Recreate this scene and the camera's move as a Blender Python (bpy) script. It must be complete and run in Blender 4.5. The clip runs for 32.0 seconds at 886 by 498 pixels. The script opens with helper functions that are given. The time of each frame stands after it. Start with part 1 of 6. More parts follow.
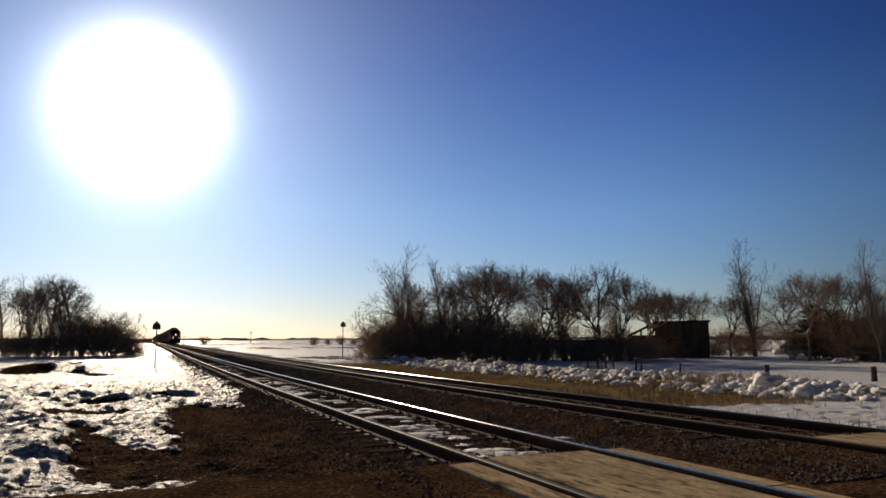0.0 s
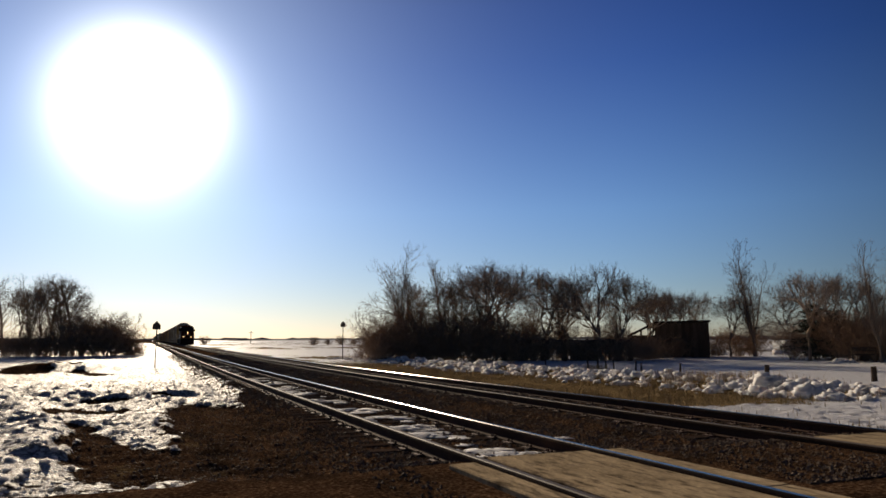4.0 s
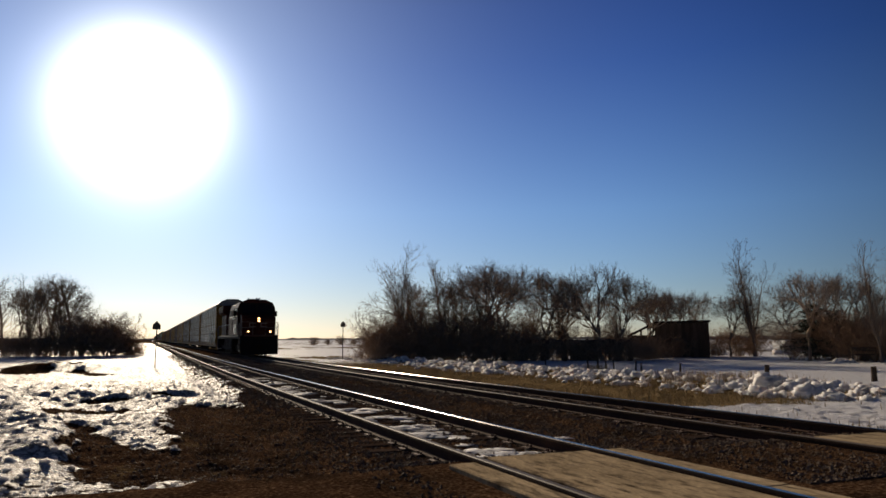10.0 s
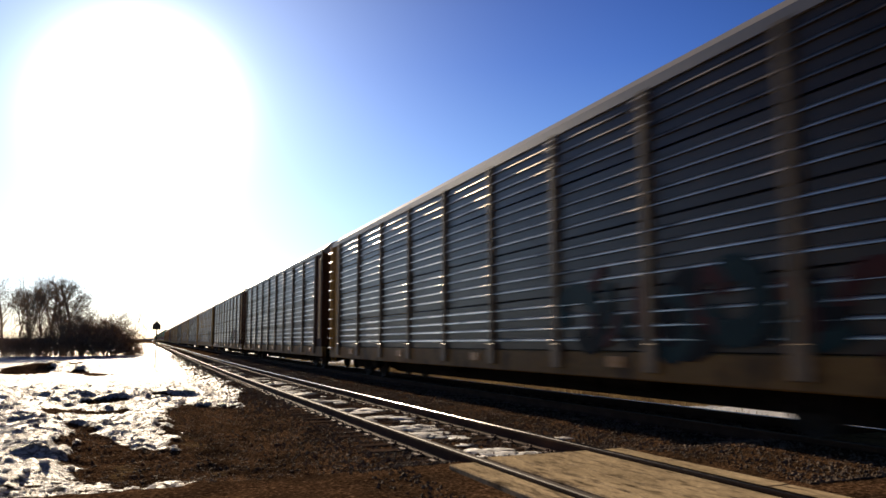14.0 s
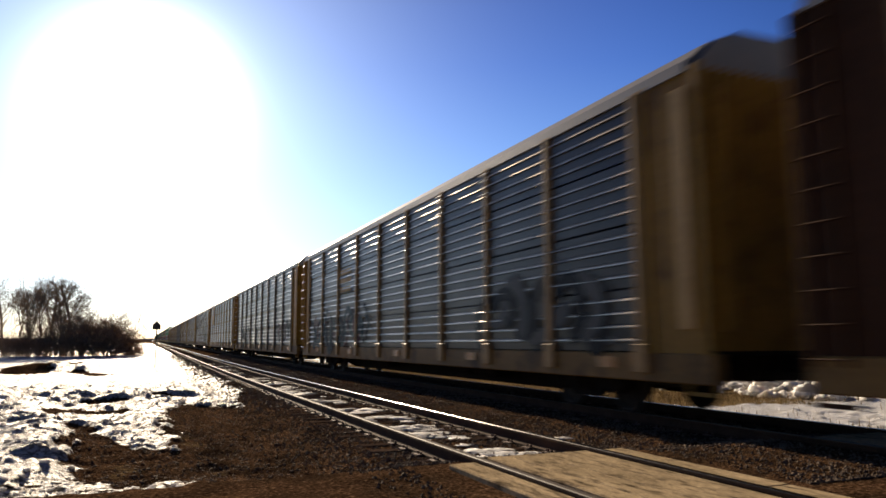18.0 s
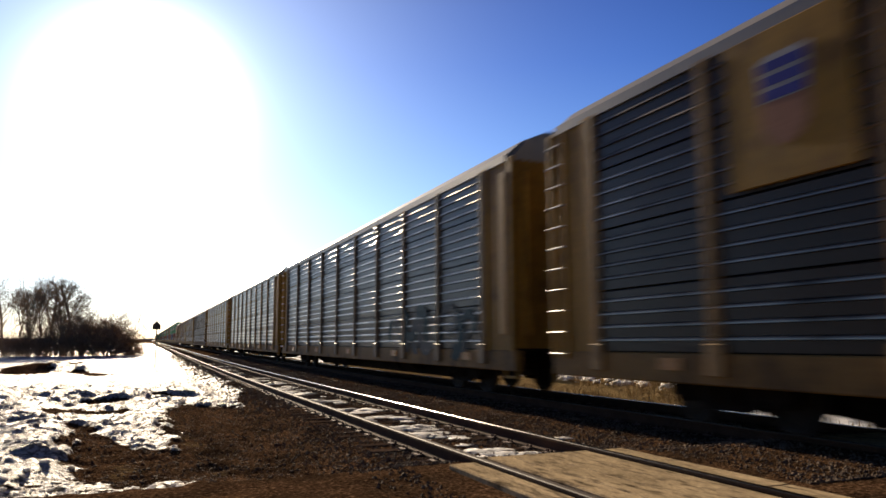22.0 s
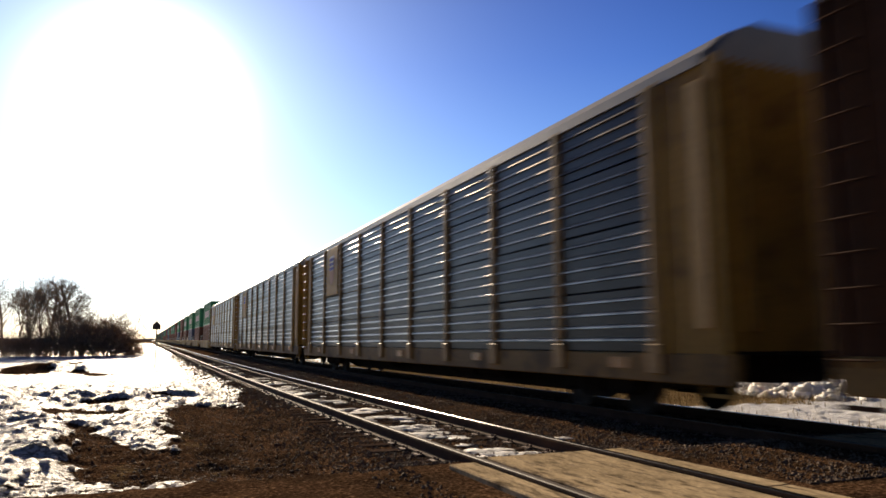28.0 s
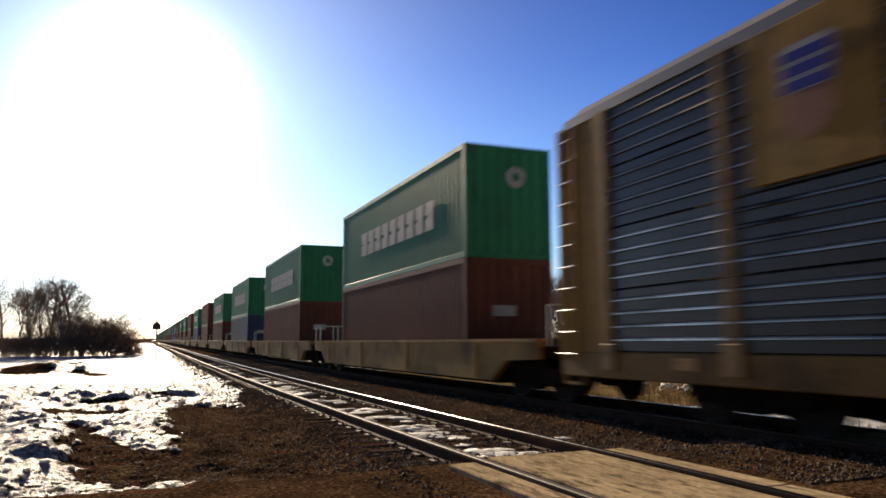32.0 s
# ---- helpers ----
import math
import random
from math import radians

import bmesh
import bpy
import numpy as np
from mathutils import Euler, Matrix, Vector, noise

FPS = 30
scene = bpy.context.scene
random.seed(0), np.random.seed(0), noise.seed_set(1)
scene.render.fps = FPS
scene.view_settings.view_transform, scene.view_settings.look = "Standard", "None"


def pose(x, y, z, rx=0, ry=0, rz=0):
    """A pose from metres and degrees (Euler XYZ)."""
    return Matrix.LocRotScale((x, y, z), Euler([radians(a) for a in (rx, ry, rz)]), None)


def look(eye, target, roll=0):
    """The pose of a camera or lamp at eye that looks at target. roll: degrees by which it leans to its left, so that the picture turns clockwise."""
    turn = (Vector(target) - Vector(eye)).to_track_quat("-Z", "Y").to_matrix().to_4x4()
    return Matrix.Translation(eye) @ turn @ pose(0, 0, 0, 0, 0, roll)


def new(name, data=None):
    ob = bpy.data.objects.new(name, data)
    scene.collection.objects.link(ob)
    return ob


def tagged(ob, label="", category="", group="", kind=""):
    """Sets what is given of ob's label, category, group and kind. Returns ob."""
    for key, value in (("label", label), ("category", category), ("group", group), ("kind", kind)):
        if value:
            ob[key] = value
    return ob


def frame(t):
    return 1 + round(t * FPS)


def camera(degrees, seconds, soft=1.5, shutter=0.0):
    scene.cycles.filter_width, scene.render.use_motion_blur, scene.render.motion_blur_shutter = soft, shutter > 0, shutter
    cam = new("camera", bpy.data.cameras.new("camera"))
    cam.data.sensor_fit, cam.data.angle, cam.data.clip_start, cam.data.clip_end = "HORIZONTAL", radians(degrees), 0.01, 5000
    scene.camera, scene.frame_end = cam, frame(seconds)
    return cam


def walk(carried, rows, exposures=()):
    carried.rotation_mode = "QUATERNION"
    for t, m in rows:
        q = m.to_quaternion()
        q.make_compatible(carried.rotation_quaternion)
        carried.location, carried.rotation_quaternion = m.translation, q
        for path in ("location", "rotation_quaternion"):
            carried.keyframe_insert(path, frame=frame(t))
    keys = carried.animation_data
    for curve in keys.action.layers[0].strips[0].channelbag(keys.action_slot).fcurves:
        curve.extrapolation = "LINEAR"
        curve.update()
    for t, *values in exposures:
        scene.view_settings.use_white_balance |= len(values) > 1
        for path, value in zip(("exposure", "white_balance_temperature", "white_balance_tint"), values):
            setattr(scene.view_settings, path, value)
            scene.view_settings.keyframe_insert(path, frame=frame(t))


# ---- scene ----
EYE = (0.0, 0.0, 1.191)
YAW, PITCH = 0.3867, 0.1266
AIM = (math.sin(YAW) * math.cos(PITCH), math.cos(YAW) * math.cos(PITCH), 1.191 + math.sin(PITCH))
cam = camera(62.08, 32.0, soft=1.6, shutter=0.5)
STAND = look(EYE, AIM, -0.30)
walk(cam, [(0, STAND), (32, STAND)],
     exposures=[(0, -0.35, 6500, 10), (11.2, -0.35, 6500, 10), (12.6, -0.2, 6500, 10), (13.5, 0.2, 6600, 10), (14.2, 0.52, 6650, 10), (16, 0.56, 6700, 10), (32, 0.66, 6700, 10)])

# ---------------------------------------------------------------- light
SUN_EL, SUN_AZ = radians(16.9), radians(-0.76)
SUN_DIR = Vector((math.sin(SUN_AZ) * math.cos(SUN_EL), math.cos(SUN_AZ) * math.cos(SUN_EL), math.sin(SUN_EL)))


def make_world():
    w = bpy.data.worlds.new("winter_sky")
    scene.world = w
    w.use_nodes = True
    nt = w.node_tree
    nt.nodes.clear()
    out = nt.nodes.new("ShaderNodeOutputWorld")
    sky = nt.nodes.new("ShaderNodeTexSky")
    sky.sky_type, sky.sun_disc = "NISHITA", False
    sky.sun_elevation, sky.sun_rotation = SUN_EL, SUN_AZ
    sky.altitude, sky.air_density, sky.dust_density, sky.ozone_density = 200, 1.0, 0.15, 5.0
    bg = nt.nodes.new("ShaderNodeBackground")
    # winter air: cream and hazy at the horizon, deep clear blue above
    tc = nt.nodes.new("ShaderNodeTexCoord")
    up = nt.nodes.new("ShaderNodeSeparateXYZ")
    nt.links.new(tc.outputs["Generated"], up.inputs[0])
    scale = nt.nodes.new("ShaderNodeMath")
    scale.operation = "MULTIPLY"
    scale.inputs[1].default_value = 2.0
    nt.links.new(up.outputs["Z"], scale.inputs[0])
    air = nt.nodes.new("ShaderNodeValToRGB")
    stops = [(0.0, (0.60, 0.55, 0.54)), (0.10, (0.58, 0.545, 0.57)), (0.35, (0.50, 0.545, 0.65)), (0.72, (0.20, 0.292, 0.52)), (0.86, (0.154, 0.236, 0.46)), (1.0, (0.076, 0.115, 0.22))]
    while len(air.color_ramp.elements) < len(stops):
        air.color_ramp.elements.new(0.5)
    for e, (p, c) in zip(air.color_ramp.elements, stops):
        e.position, e.color = p, (*c, 1)
    nt.links.new(scale.outputs[0], air.inputs["Fac"])
    tint = nt.nodes.new("ShaderNodeVectorMath")
    tint.operation = "MULTIPLY"
    nt.links.new(sky.outputs[0], tint.inputs[0])
    nt.links.new(air.outputs["Color"], tint.inputs[1])
    nt.links.new(tint.outputs[0], bg.inputs["Color"])
    # the sun's own dazzle: a bright circumsolar disc with a wide soft skirt
    dot = nt.nodes.new("ShaderNodeVectorMath")
    dot.operation = "DOT_PRODUCT"
    nt.links.new(tc.outputs["Generated"], dot.inputs[0])
    dot.inputs[1].default_value = SUN_DIR
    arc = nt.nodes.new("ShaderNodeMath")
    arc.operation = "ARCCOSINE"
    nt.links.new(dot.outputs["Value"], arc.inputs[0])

    # sky dimmed away from the sun, added to weaken fill on shaded sides
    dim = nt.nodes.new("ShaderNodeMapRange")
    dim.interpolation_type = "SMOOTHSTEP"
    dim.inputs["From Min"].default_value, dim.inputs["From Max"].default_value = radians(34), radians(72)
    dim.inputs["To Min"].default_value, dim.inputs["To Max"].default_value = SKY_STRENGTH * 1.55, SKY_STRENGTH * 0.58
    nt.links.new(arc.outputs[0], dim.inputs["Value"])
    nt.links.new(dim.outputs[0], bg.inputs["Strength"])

    def lobe(width, power, gain):
        a = nt.nodes.new("ShaderNodeMath")
        a.operation = "DIVIDE"
        nt.links.new(arc.outputs[0], a.inputs[0])
        a.inputs[1].default_value = radians(width)
        b = nt.nodes.new("ShaderNodeMath")
        b.operation = "POWER"
        nt.links.new(a.outputs[0], b.inputs[0])
        b.inputs[1].default_value = power
        c = nt.nodes.new("ShaderNodeMath")
        c.operation = "MULTIPLY"
        nt.links.new(b.outputs[0], c.inputs[0])
        c.inputs[1].default_value = -1.0
        d = nt.nodes.new("ShaderNodeMath")
        d.operation = "EXPONENT"
        nt.links.new(c.outputs[0], d.inputs[0])
        e = nt.nodes.new("ShaderNodeMath")
        e.operation = "MULTIPLY"
        nt.links.new(d.outputs[0], e.inputs[0])
        e.inputs[1].default_value = gain
        return e
    # low warm glow under the sun
    low = nt.nodes.new("ShaderNodeMath")
    low.operation = "MULTIPLY"
    hz = nt.nodes.new("ShaderNodeMath")
    hz.operation = "ABSOLUTE"
    nt.links.new(up.outputs["Z"], hz.inputs[0])
    hd = nt.nodes.new("ShaderNodeMath")
    hd.operation = "MULTIPLY"
    hd.inputs[1].default_value = -11.0
    nt.links.new(hz.outputs[0], hd.inputs[0])
    he = nt.nodes.new("ShaderNodeMath")
    he.operation = "EXPONENT"
    nt.links.new(hd.outputs[0], he.inputs[0])
    nt.links.new(he.outputs[0], low.inputs[0])
    nt.links.new(lobe(26.0, 2.0, 0.41).outputs[0], low.inputs[1])
    halo = nt.nodes.new("ShaderNodeAddShader")
    for i, (glare, tone) in enumerate(((lobe(3.9, 2.0, 5.9), (1.0, 0.99, 0.95)), (lobe(8.8, 1.0, 1.15), (0.84, 0.965, 1.0)))):
        ring = nt.nodes.new("ShaderNodeBackground")
        ring.inputs["Color"].default_value = (*tone, 1)
        nt.links.new(glare.outputs[0], ring.inputs["Strength"])
        nt.links.new(ring.outputs[0], halo.inputs[i])
    warm = nt.nodes.new("ShaderNodeBackground")
    warm.inputs["Color"].default_value = (1.0, 0.78, 0.56, 1)
    nt.links.new(low.outputs[0], warm.inputs["Strength"])
    both = nt.nodes.new("ShaderNodeAddShader")
    nt.links.new(halo.outputs[0], both.inputs[0])
    nt.links.new(warm.outputs[0], both.inputs[1])
    mix = nt.nodes.new("ShaderNodeAddShader")
    nt.links.new(bg.outputs[0], mix.inputs[0])
    nt.links.new(both.outputs[0], mix.inputs[1])
    nt.links.new(mix.outputs[0], out.inputs["Surface"])


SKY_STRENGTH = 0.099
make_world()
sun = new("sun", bpy.data.lights.new("sun", "SUN"))
sun.data.energy, sun.data.angle, sun.data.color = 5.0, radians(0.6), (1.0, 0.82, 0.60)
sun.matrix_world = look(SUN_DIR * 50, (0, 0, 0))


# ---------------------------------------------------------------- materials
def mat(name, color, rough=0.7, metal=0.0, var=0.25, scale=6.0, bump=0.0, bump_scale=40.0, dirt=None, dirt_amount=0.4,
        per_object=0.0, emit=0.0, spec=0.5, stretch=(1, 1, 1), coat=0.0):
    """A principled surface with two scales of colour variation, dirt and fine relief."""
    m = bpy.data.materials.new(name)
    m.use_nodes = True
    nt = m.node_tree
    b = nt.nodes["Principled BSDF"]
    tc = nt.nodes.new("ShaderNodeTexCoord")
    mp = nt.nodes.new("ShaderNodeMapping")
    mp.inputs["Scale"].default_value = stretch
    nt.links.new(tc.outputs["Object"], mp.inputs["Vector"])
    if per_object:
        who = nt.nodes.new("ShaderNodeObjectInfo")
        away = nt.nodes.new("ShaderNodeMath")
        away.operation = "MULTIPLY"
        away.inputs[1].default_value = 90.0
        nt.links.new(who.outputs["Random"], away.inputs[0])
        nt.links.new(away.outputs[0], mp.inputs["Location"])

    def noise_at(s, detail=6.0):
        n = nt.nodes.new("ShaderNodeTexNoise")
        n.inputs["Scale"].default_value, n.inputs["Detail"].default_value = s, detail
        nt.links.new(mp.outputs[0], n.inputs["Vector"])
        return n
    big, small = noise_at(scale * 0.25, 3.0), noise_at(scale * 5)
    add = nt.nodes.new("ShaderNodeMath")
    add.operation = "ADD"
    nt.links.new(big.outputs["Fac"], add.inputs[0])
    nt.links.new(small.outputs["Fac"], add.inputs[1])
    mr = nt.nodes.new("ShaderNodeMapRange")
    mr.inputs["From Min"].default_value, mr.inputs["From Max"].default_value = 0.6, 1.4
    mr.inputs["To Min"].default_value, mr.inputs["To Max"].default_value = 1 - var, 1 + var
    nt.links.new(add.outputs[0], mr.inputs["Value"])
    src = mr.outputs[0]
    if per_object:
        oi = nt.nodes.new("ShaderNodeObjectInfo")
        pr = nt.nodes.new("ShaderNodeMapRange")
        pr.inputs["To Min"].default_value, pr.inputs["To Max"].default_value = 1 - per_object, 1 + per_object
        nt.links.new(oi.outputs["Random"], pr.inputs["Value"])
        mu = nt.nodes.new("ShaderNodeMath")
        mu.operation = "MULTIPLY"
        nt.links.new(src, mu.inputs[0])
        nt.links.new(pr.outputs[0], mu.inputs[1])
        src = mu.outputs[0]
    vm = nt.nodes.new("ShaderNodeVectorMath")
    vm.operation = "SCALE"
    vm.inputs[0].default_value = color
    nt.links.new(src, vm.inputs["Scale"])
    col = vm.outputs[0]
    if dirt:
        dn = noise_at(scale * 0.8, 8.0)
        dr = nt.nodes.new("ShaderNodeMapRange")
        dr.inputs["From Min"].default_value, dr.inputs["From Max"].default_value = 0.5, 0.72
        dr.inputs["To Max"].default_value = dirt_amount
        nt.links.new(dn.outputs["Fac"], dr.inputs["Value"])
        mx = nt.nodes.new("ShaderNodeMix")
        mx.data_type = "RGBA"
        nt.links.new(dr.outputs[0], mx.inputs["Factor"])
        nt.links.new(col, mx.inputs["A"])
        mx.inputs["B"].default_value = (*dirt, 1)
        col = mx.outputs["Result"]
    nt.links.new(col, b.inputs["Base Color"])
    rr = nt.nodes.new("ShaderNodeMapRange")
    rr.inputs["To Min"].default_value, rr.inputs["To Max"].default_value = max(0.03, rough - 0.12), min(1, rough + 0.12)
    nt.links.new(small.outputs["Fac"], rr.inputs["Value"])
    nt.links.new(rr.outputs[0], b.inputs["Roughness"])
    b.inputs["Metallic"].default_value = metal
    b.inputs["Specular IOR Level"].default_value = spec
    b.inputs["Coat Weight"].default_value = coat
    if bump:
        bn = noise_at(bump_scale)
        bp = nt.nodes.new("ShaderNodeBump")
        bp.inputs["Strength"].default_value, bp.inputs["Distance"].default_value = bump, 0.02
        nt.links.new(bn.outputs["Fac"], bp.inputs["Height"])
        nt.links.new(bp.outputs[0], b.inputs["Normal"])
    if emit:
        b.inputs["Emission Color"].default_value = (*color, 1)
        b.inputs["Emission Strength"].default_value = emit
    return m


M = {}
M["rail_head"] = mat("polished_rail_steel", (0.066, 0.051, 0.036), 0.21, 1.0, 0.3, 3)
M["rail_dull"] = mat("dull_rail_head", (0.11, 0.085, 0.065), 0.6, 0.0, 0.3, 3, spec=0.08)
M["rail_side"] = mat("rusty_rail_side", (0.075, 0.04, 0.026), 0.85, 0.0, 0.4, 8, 0.3, 60, spec=0.06)
M["tie"] = mat("weathered_tie_wood", (0.055, 0.037, 0.028), 0.85, 0, 0.35, 9, 0.6, 30, (0.03, 0.02, 0.018), 0.5, 0.25, stretch=(0.3, 1, 1), spec=0.0)
M["plate"] = mat("rusty_steel", (0.10, 0.05, 0.035), 0.75, 0.3, 0.4, 14, 0.4, 80)
M["plank"] = mat("worn_crossing_plank", (0.46, 0.35, 0.215), 0.85, 0, 0.5, 9, 1.0, 14, (0.07, 0.052, 0.036), 0.9, 0.08, stretch=(1.6, 0.45, 1), spec=0.0)
M["stone"] = mat("ballast_stone", (0.165, 0.118, 0.082), 0.85, 0, 0.55, 9, 0.5, 60, (0.26, 0.21, 0.165), 0.4, spec=0.06)
M["snow"] = mat("old_snow", (0.92, 0.87, 0.81), 0.7, 0, 0.10, 5, 1.0, 12, (0.50, 0.40, 0.30), 0.5, spec=0.05)
M["snow"].node_tree.nodes["Principled BSDF"].inputs["Subsurface Weight"].default_value = 0.7
M["snow"].node_tree.nodes["Principled BSDF"].inputs["Subsurface Radius"].default_value = (0.16, 0.15, 0.14)
M["snow"].node_tree.nodes["Principled BSDF"].inputs["Subsurface Scale"].default_value = 1.0
M["bark"] = mat("winter_bark", (0.30, 0.23, 0.17), 0.9, 0, 0.35, 5, 0.5, 30, spec=0.0)
M["twig"] = mat("winter_twigs", (0.33, 0.265, 0.21), 0.9, 0, 0.3, 2, 0, 1, per_object=0.2, spec=0.0)
M["sunlit_yellow"] = mat("sunlit_yellow_paint", (0.52, 0.33, 0.13), 0.6, 0, 0.2, 2.2, 0.1, 30, (0.3, 0.18, 0.07), 0.5, spec=0.15)
M["sill"] = mat("grimy_yellow_sill", (0.27, 0.15, 0.045), 0.6, 0, 0.35, 2.2, 0.15, 30, (0.07, 0.042, 0.022), 0.8, spec=0.15)
M["post_grey"] = mat("dull_brown_grey_post", (0.20, 0.15, 0.10), 0.55, 0.0, 0.25, 2.2, 0.1, 30, (0.09, 0.058, 0.033), 0.7, spec=0.18)
M["post_tan"] = mat("dirty_tan_post", (0.34, 0.205, 0.08), 0.55, 0.0, 0.3, 2.2, 0.1, 30, (0.12, 0.07, 0.034), 0.8, spec=0.18)
M["well"] = mat("dusty_yellow_well_side", (0.40, 0.235, 0.06), 0.65, 0, 0.3, 1.6, 0.1, 30, (0.12, 0.066, 0.025), 0.8, spec=0.12)
M["box_letter"] = mat("faded_white_lettering", (0.40, 0.41, 0.40), 0.6, 0, 0.25, 5, 0, 1, (0.14, 0.2, 0.16), 0.6, spec=0.1)
M["dark_end"] = mat("dark_brown_end_paint", (0.075, 0.034, 0.017), 0.65, 0, 0.25, 2.2, 0.1, 30, (0.035, 0.02, 0.012), 0.7, spec=0.06)
M["sheet_pale"] = mat("pale_painted_sheet", (0.27, 0.25, 0.22), 0.55, 0.0, 0.2, 1.2, 0.05, 40, (0.11, 0.08, 0.06), 0.6, spec=0.15)
M["fence_wood"] = mat("brown_fence_boards", (0.17, 0.12, 0.085), 0.9, 0, 0.35, 4, 0.4, 30, (0.08, 0.055, 0.04), 0.6, 0.2, spec=0.0)
M["brush"] = mat("dark_brushwood", (0.34, 0.235, 0.16), 0.9, 0, 0.35, 2, per_object=0.2, spec=0.0)
M["needles"] = mat("spruce_needles", (0.035, 0.042, 0.026), 0.9, 0, 0.4, 3, per_object=0.2)
M["old_wood"] = mat("grey_barn_boards", (0.105, 0.078, 0.058), 0.9, 0, 0.35, 4, 0.4, 30, (0.05, 0.036, 0.027), 0.6, 0.2, stretch=(1, 1, 0.2), spec=0.0)
M["old_roof"] = mat("tarred_roof", (0.05, 0.042, 0.036), 0.9, 0, 0.3, 4, 0.3, 30, spec=0.0)
M["white_paint"] = mat("white_paint", (0.78, 0.77, 0.74), 0.5, 0, 0.1, 3, 0.1, 20, (0.4, 0.36, 0.32), 0.3)
M["yellow"] = mat("weathered_yellow_paint", (0.36, 0.195, 0.035), 0.55, 0, 0.30, 2.2, 0.15, 30, (0.13, 0.066, 0.022), 0.8, spec=0.12)
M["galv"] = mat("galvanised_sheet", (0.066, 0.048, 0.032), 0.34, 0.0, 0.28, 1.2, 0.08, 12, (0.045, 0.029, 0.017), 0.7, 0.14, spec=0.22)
# rib tops coloured lighter than their sheets, to read as sun glints
M["rib"] = mat("glint_rib", (0.52, 0.41, 0.28), 0.32, 1.0, 0.5, 1.1, 0.12, 2.5, (0.03, 0.021, 0.013), 1.0, 0.45, spec=0.5)
M["rib_dull"] = mat("grimy_glint_rib", (0.26, 0.20, 0.135), 0.31, 0.9, 0.5, 1.3, 0.12, 2.5, (0.020, 0.014, 0.009), 1.0, 0.5, spec=0.3)
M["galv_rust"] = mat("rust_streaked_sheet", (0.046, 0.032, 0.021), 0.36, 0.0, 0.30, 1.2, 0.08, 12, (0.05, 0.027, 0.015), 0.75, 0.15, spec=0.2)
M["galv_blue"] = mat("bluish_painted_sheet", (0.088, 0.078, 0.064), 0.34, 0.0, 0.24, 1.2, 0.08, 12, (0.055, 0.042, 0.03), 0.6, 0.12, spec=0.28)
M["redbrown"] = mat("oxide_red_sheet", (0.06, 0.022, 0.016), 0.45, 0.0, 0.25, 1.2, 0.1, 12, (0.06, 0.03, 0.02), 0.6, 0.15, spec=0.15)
M["roof_sheet"] = mat("roof_sheet", (0.21, 0.20, 0.19), 0.5, 0.15, 0.14, 1.5, 0.05, 30, (0.28, 0.23, 0.18), 0.5)
M["under"] = mat("grimy_black_steel", (0.02, 0.015, 0.012), 0.85, 0.0, 0.4, 6, 0.3, 40, (0.045, 0.03, 0.02), 0.5, spec=0.05)
M["wheel"] = mat("wheel_steel", (0.045, 0.034, 0.027), 0.65, 0.3, 0.3, 6, spec=0.15)
M["red"] = mat("locomotive_red", (0.056, 0.017, 0.012), 0.5, 0, 0.22, 1.6, 0.05, 30, (0.042, 0.022, 0.016), 0.7, spec=0.04)
M["black"] = mat("black_paint", (0.016, 0.013, 0.012), 0.7, 0, 0.25, 4, 0.1, 40, (0.03, 0.022, 0.017), 0.5, spec=0.06)
M["glass"] = mat("dark_cab_glass", (0.012, 0.013, 0.015), 0.15, 0, 0.1, 2, spec=0.12)
M["rail_white"] = mat("pale_handrail", (0.15, 0.135, 0.12), 0.35, 0, 0.1, 6)
M["lamp"] = mat("headlight_glow", (1.0, 0.50, 0.19), 0.3, 0, 0.0, 2, emit=12.0)
M["dull_letter"] = mat("grimy_lettering", (0.20, 0.17, 0.148), 0.6, 0, 0.3, 5, 0, 1, (0.08, 0.046, 0.036), 0.6, spec=0.1)
M["chrome"] = mat("bright_grab_steel", (0.72, 0.70, 0.66), 0.35, 0.6, 0.1, 6)
M["green"] = mat("container_green", (0.035, 0.22, 0.105), 0.48, 0, 0.14, 1.4, 0.06, 30, (0.035, 0.10, 0.055), 0.5, 0.1, spec=0.16)
M["brown"] = mat("container_brown", (0.15, 0.056, 0.036), 0.58, 0, 0.25, 1.4, 0.06, 30, (0.085, 0.04, 0.026), 0.6, 0.15, spec=0.14)
M["blue"] = mat("container_blue", (0.06, 0.085, 0.15), 0.5, 0, 0.18, 1.4, 0.06, 30, (0.08, 0.066, 0.056), 0.5, 0.1, spec=0.16)
M["logo_blue"] = mat("faded_blue_emblem", (0.035, 0.045, 0.27), 0.6, 0, 0.2, 4, spec=0.1)
M["logo_white"] = mat("faded_white_emblem", (0.36, 0.34, 0.33), 0.6, 0, 0.2, 4)
M["logo_red"] = mat("faded_red_emblem", (0.34, 0.17, 0.11), 0.6, 0, 0.25, 4, spec=0.1)
M["spray_dark"] = mat("dark_spray_paint", (0.012, 0.011, 0.011), 0.55, 0, 0.4, 3, spec=0.1)
M["spray_pale"] = mat("pale_spray_paint", (0.085, 0.08, 0.072), 0.55, 0, 0.4, 3, spec=0.15)
M["spray_teal"] = mat("teal_spray_paint", (0.012, 0.036, 0.036), 0.55, 0, 0.4, 3, spec=0.15)
M["spray_red"] = mat("red_spray_paint", (0.08, 0.02, 0.014), 0.55, 0, 0.4, 3, spec=0.15)
M["dry_grass"] = mat("dry_grass", (0.40, 0.29, 0.14), 0.9, 0, 0.4, 3, per_object=0.1, spec=0.1)
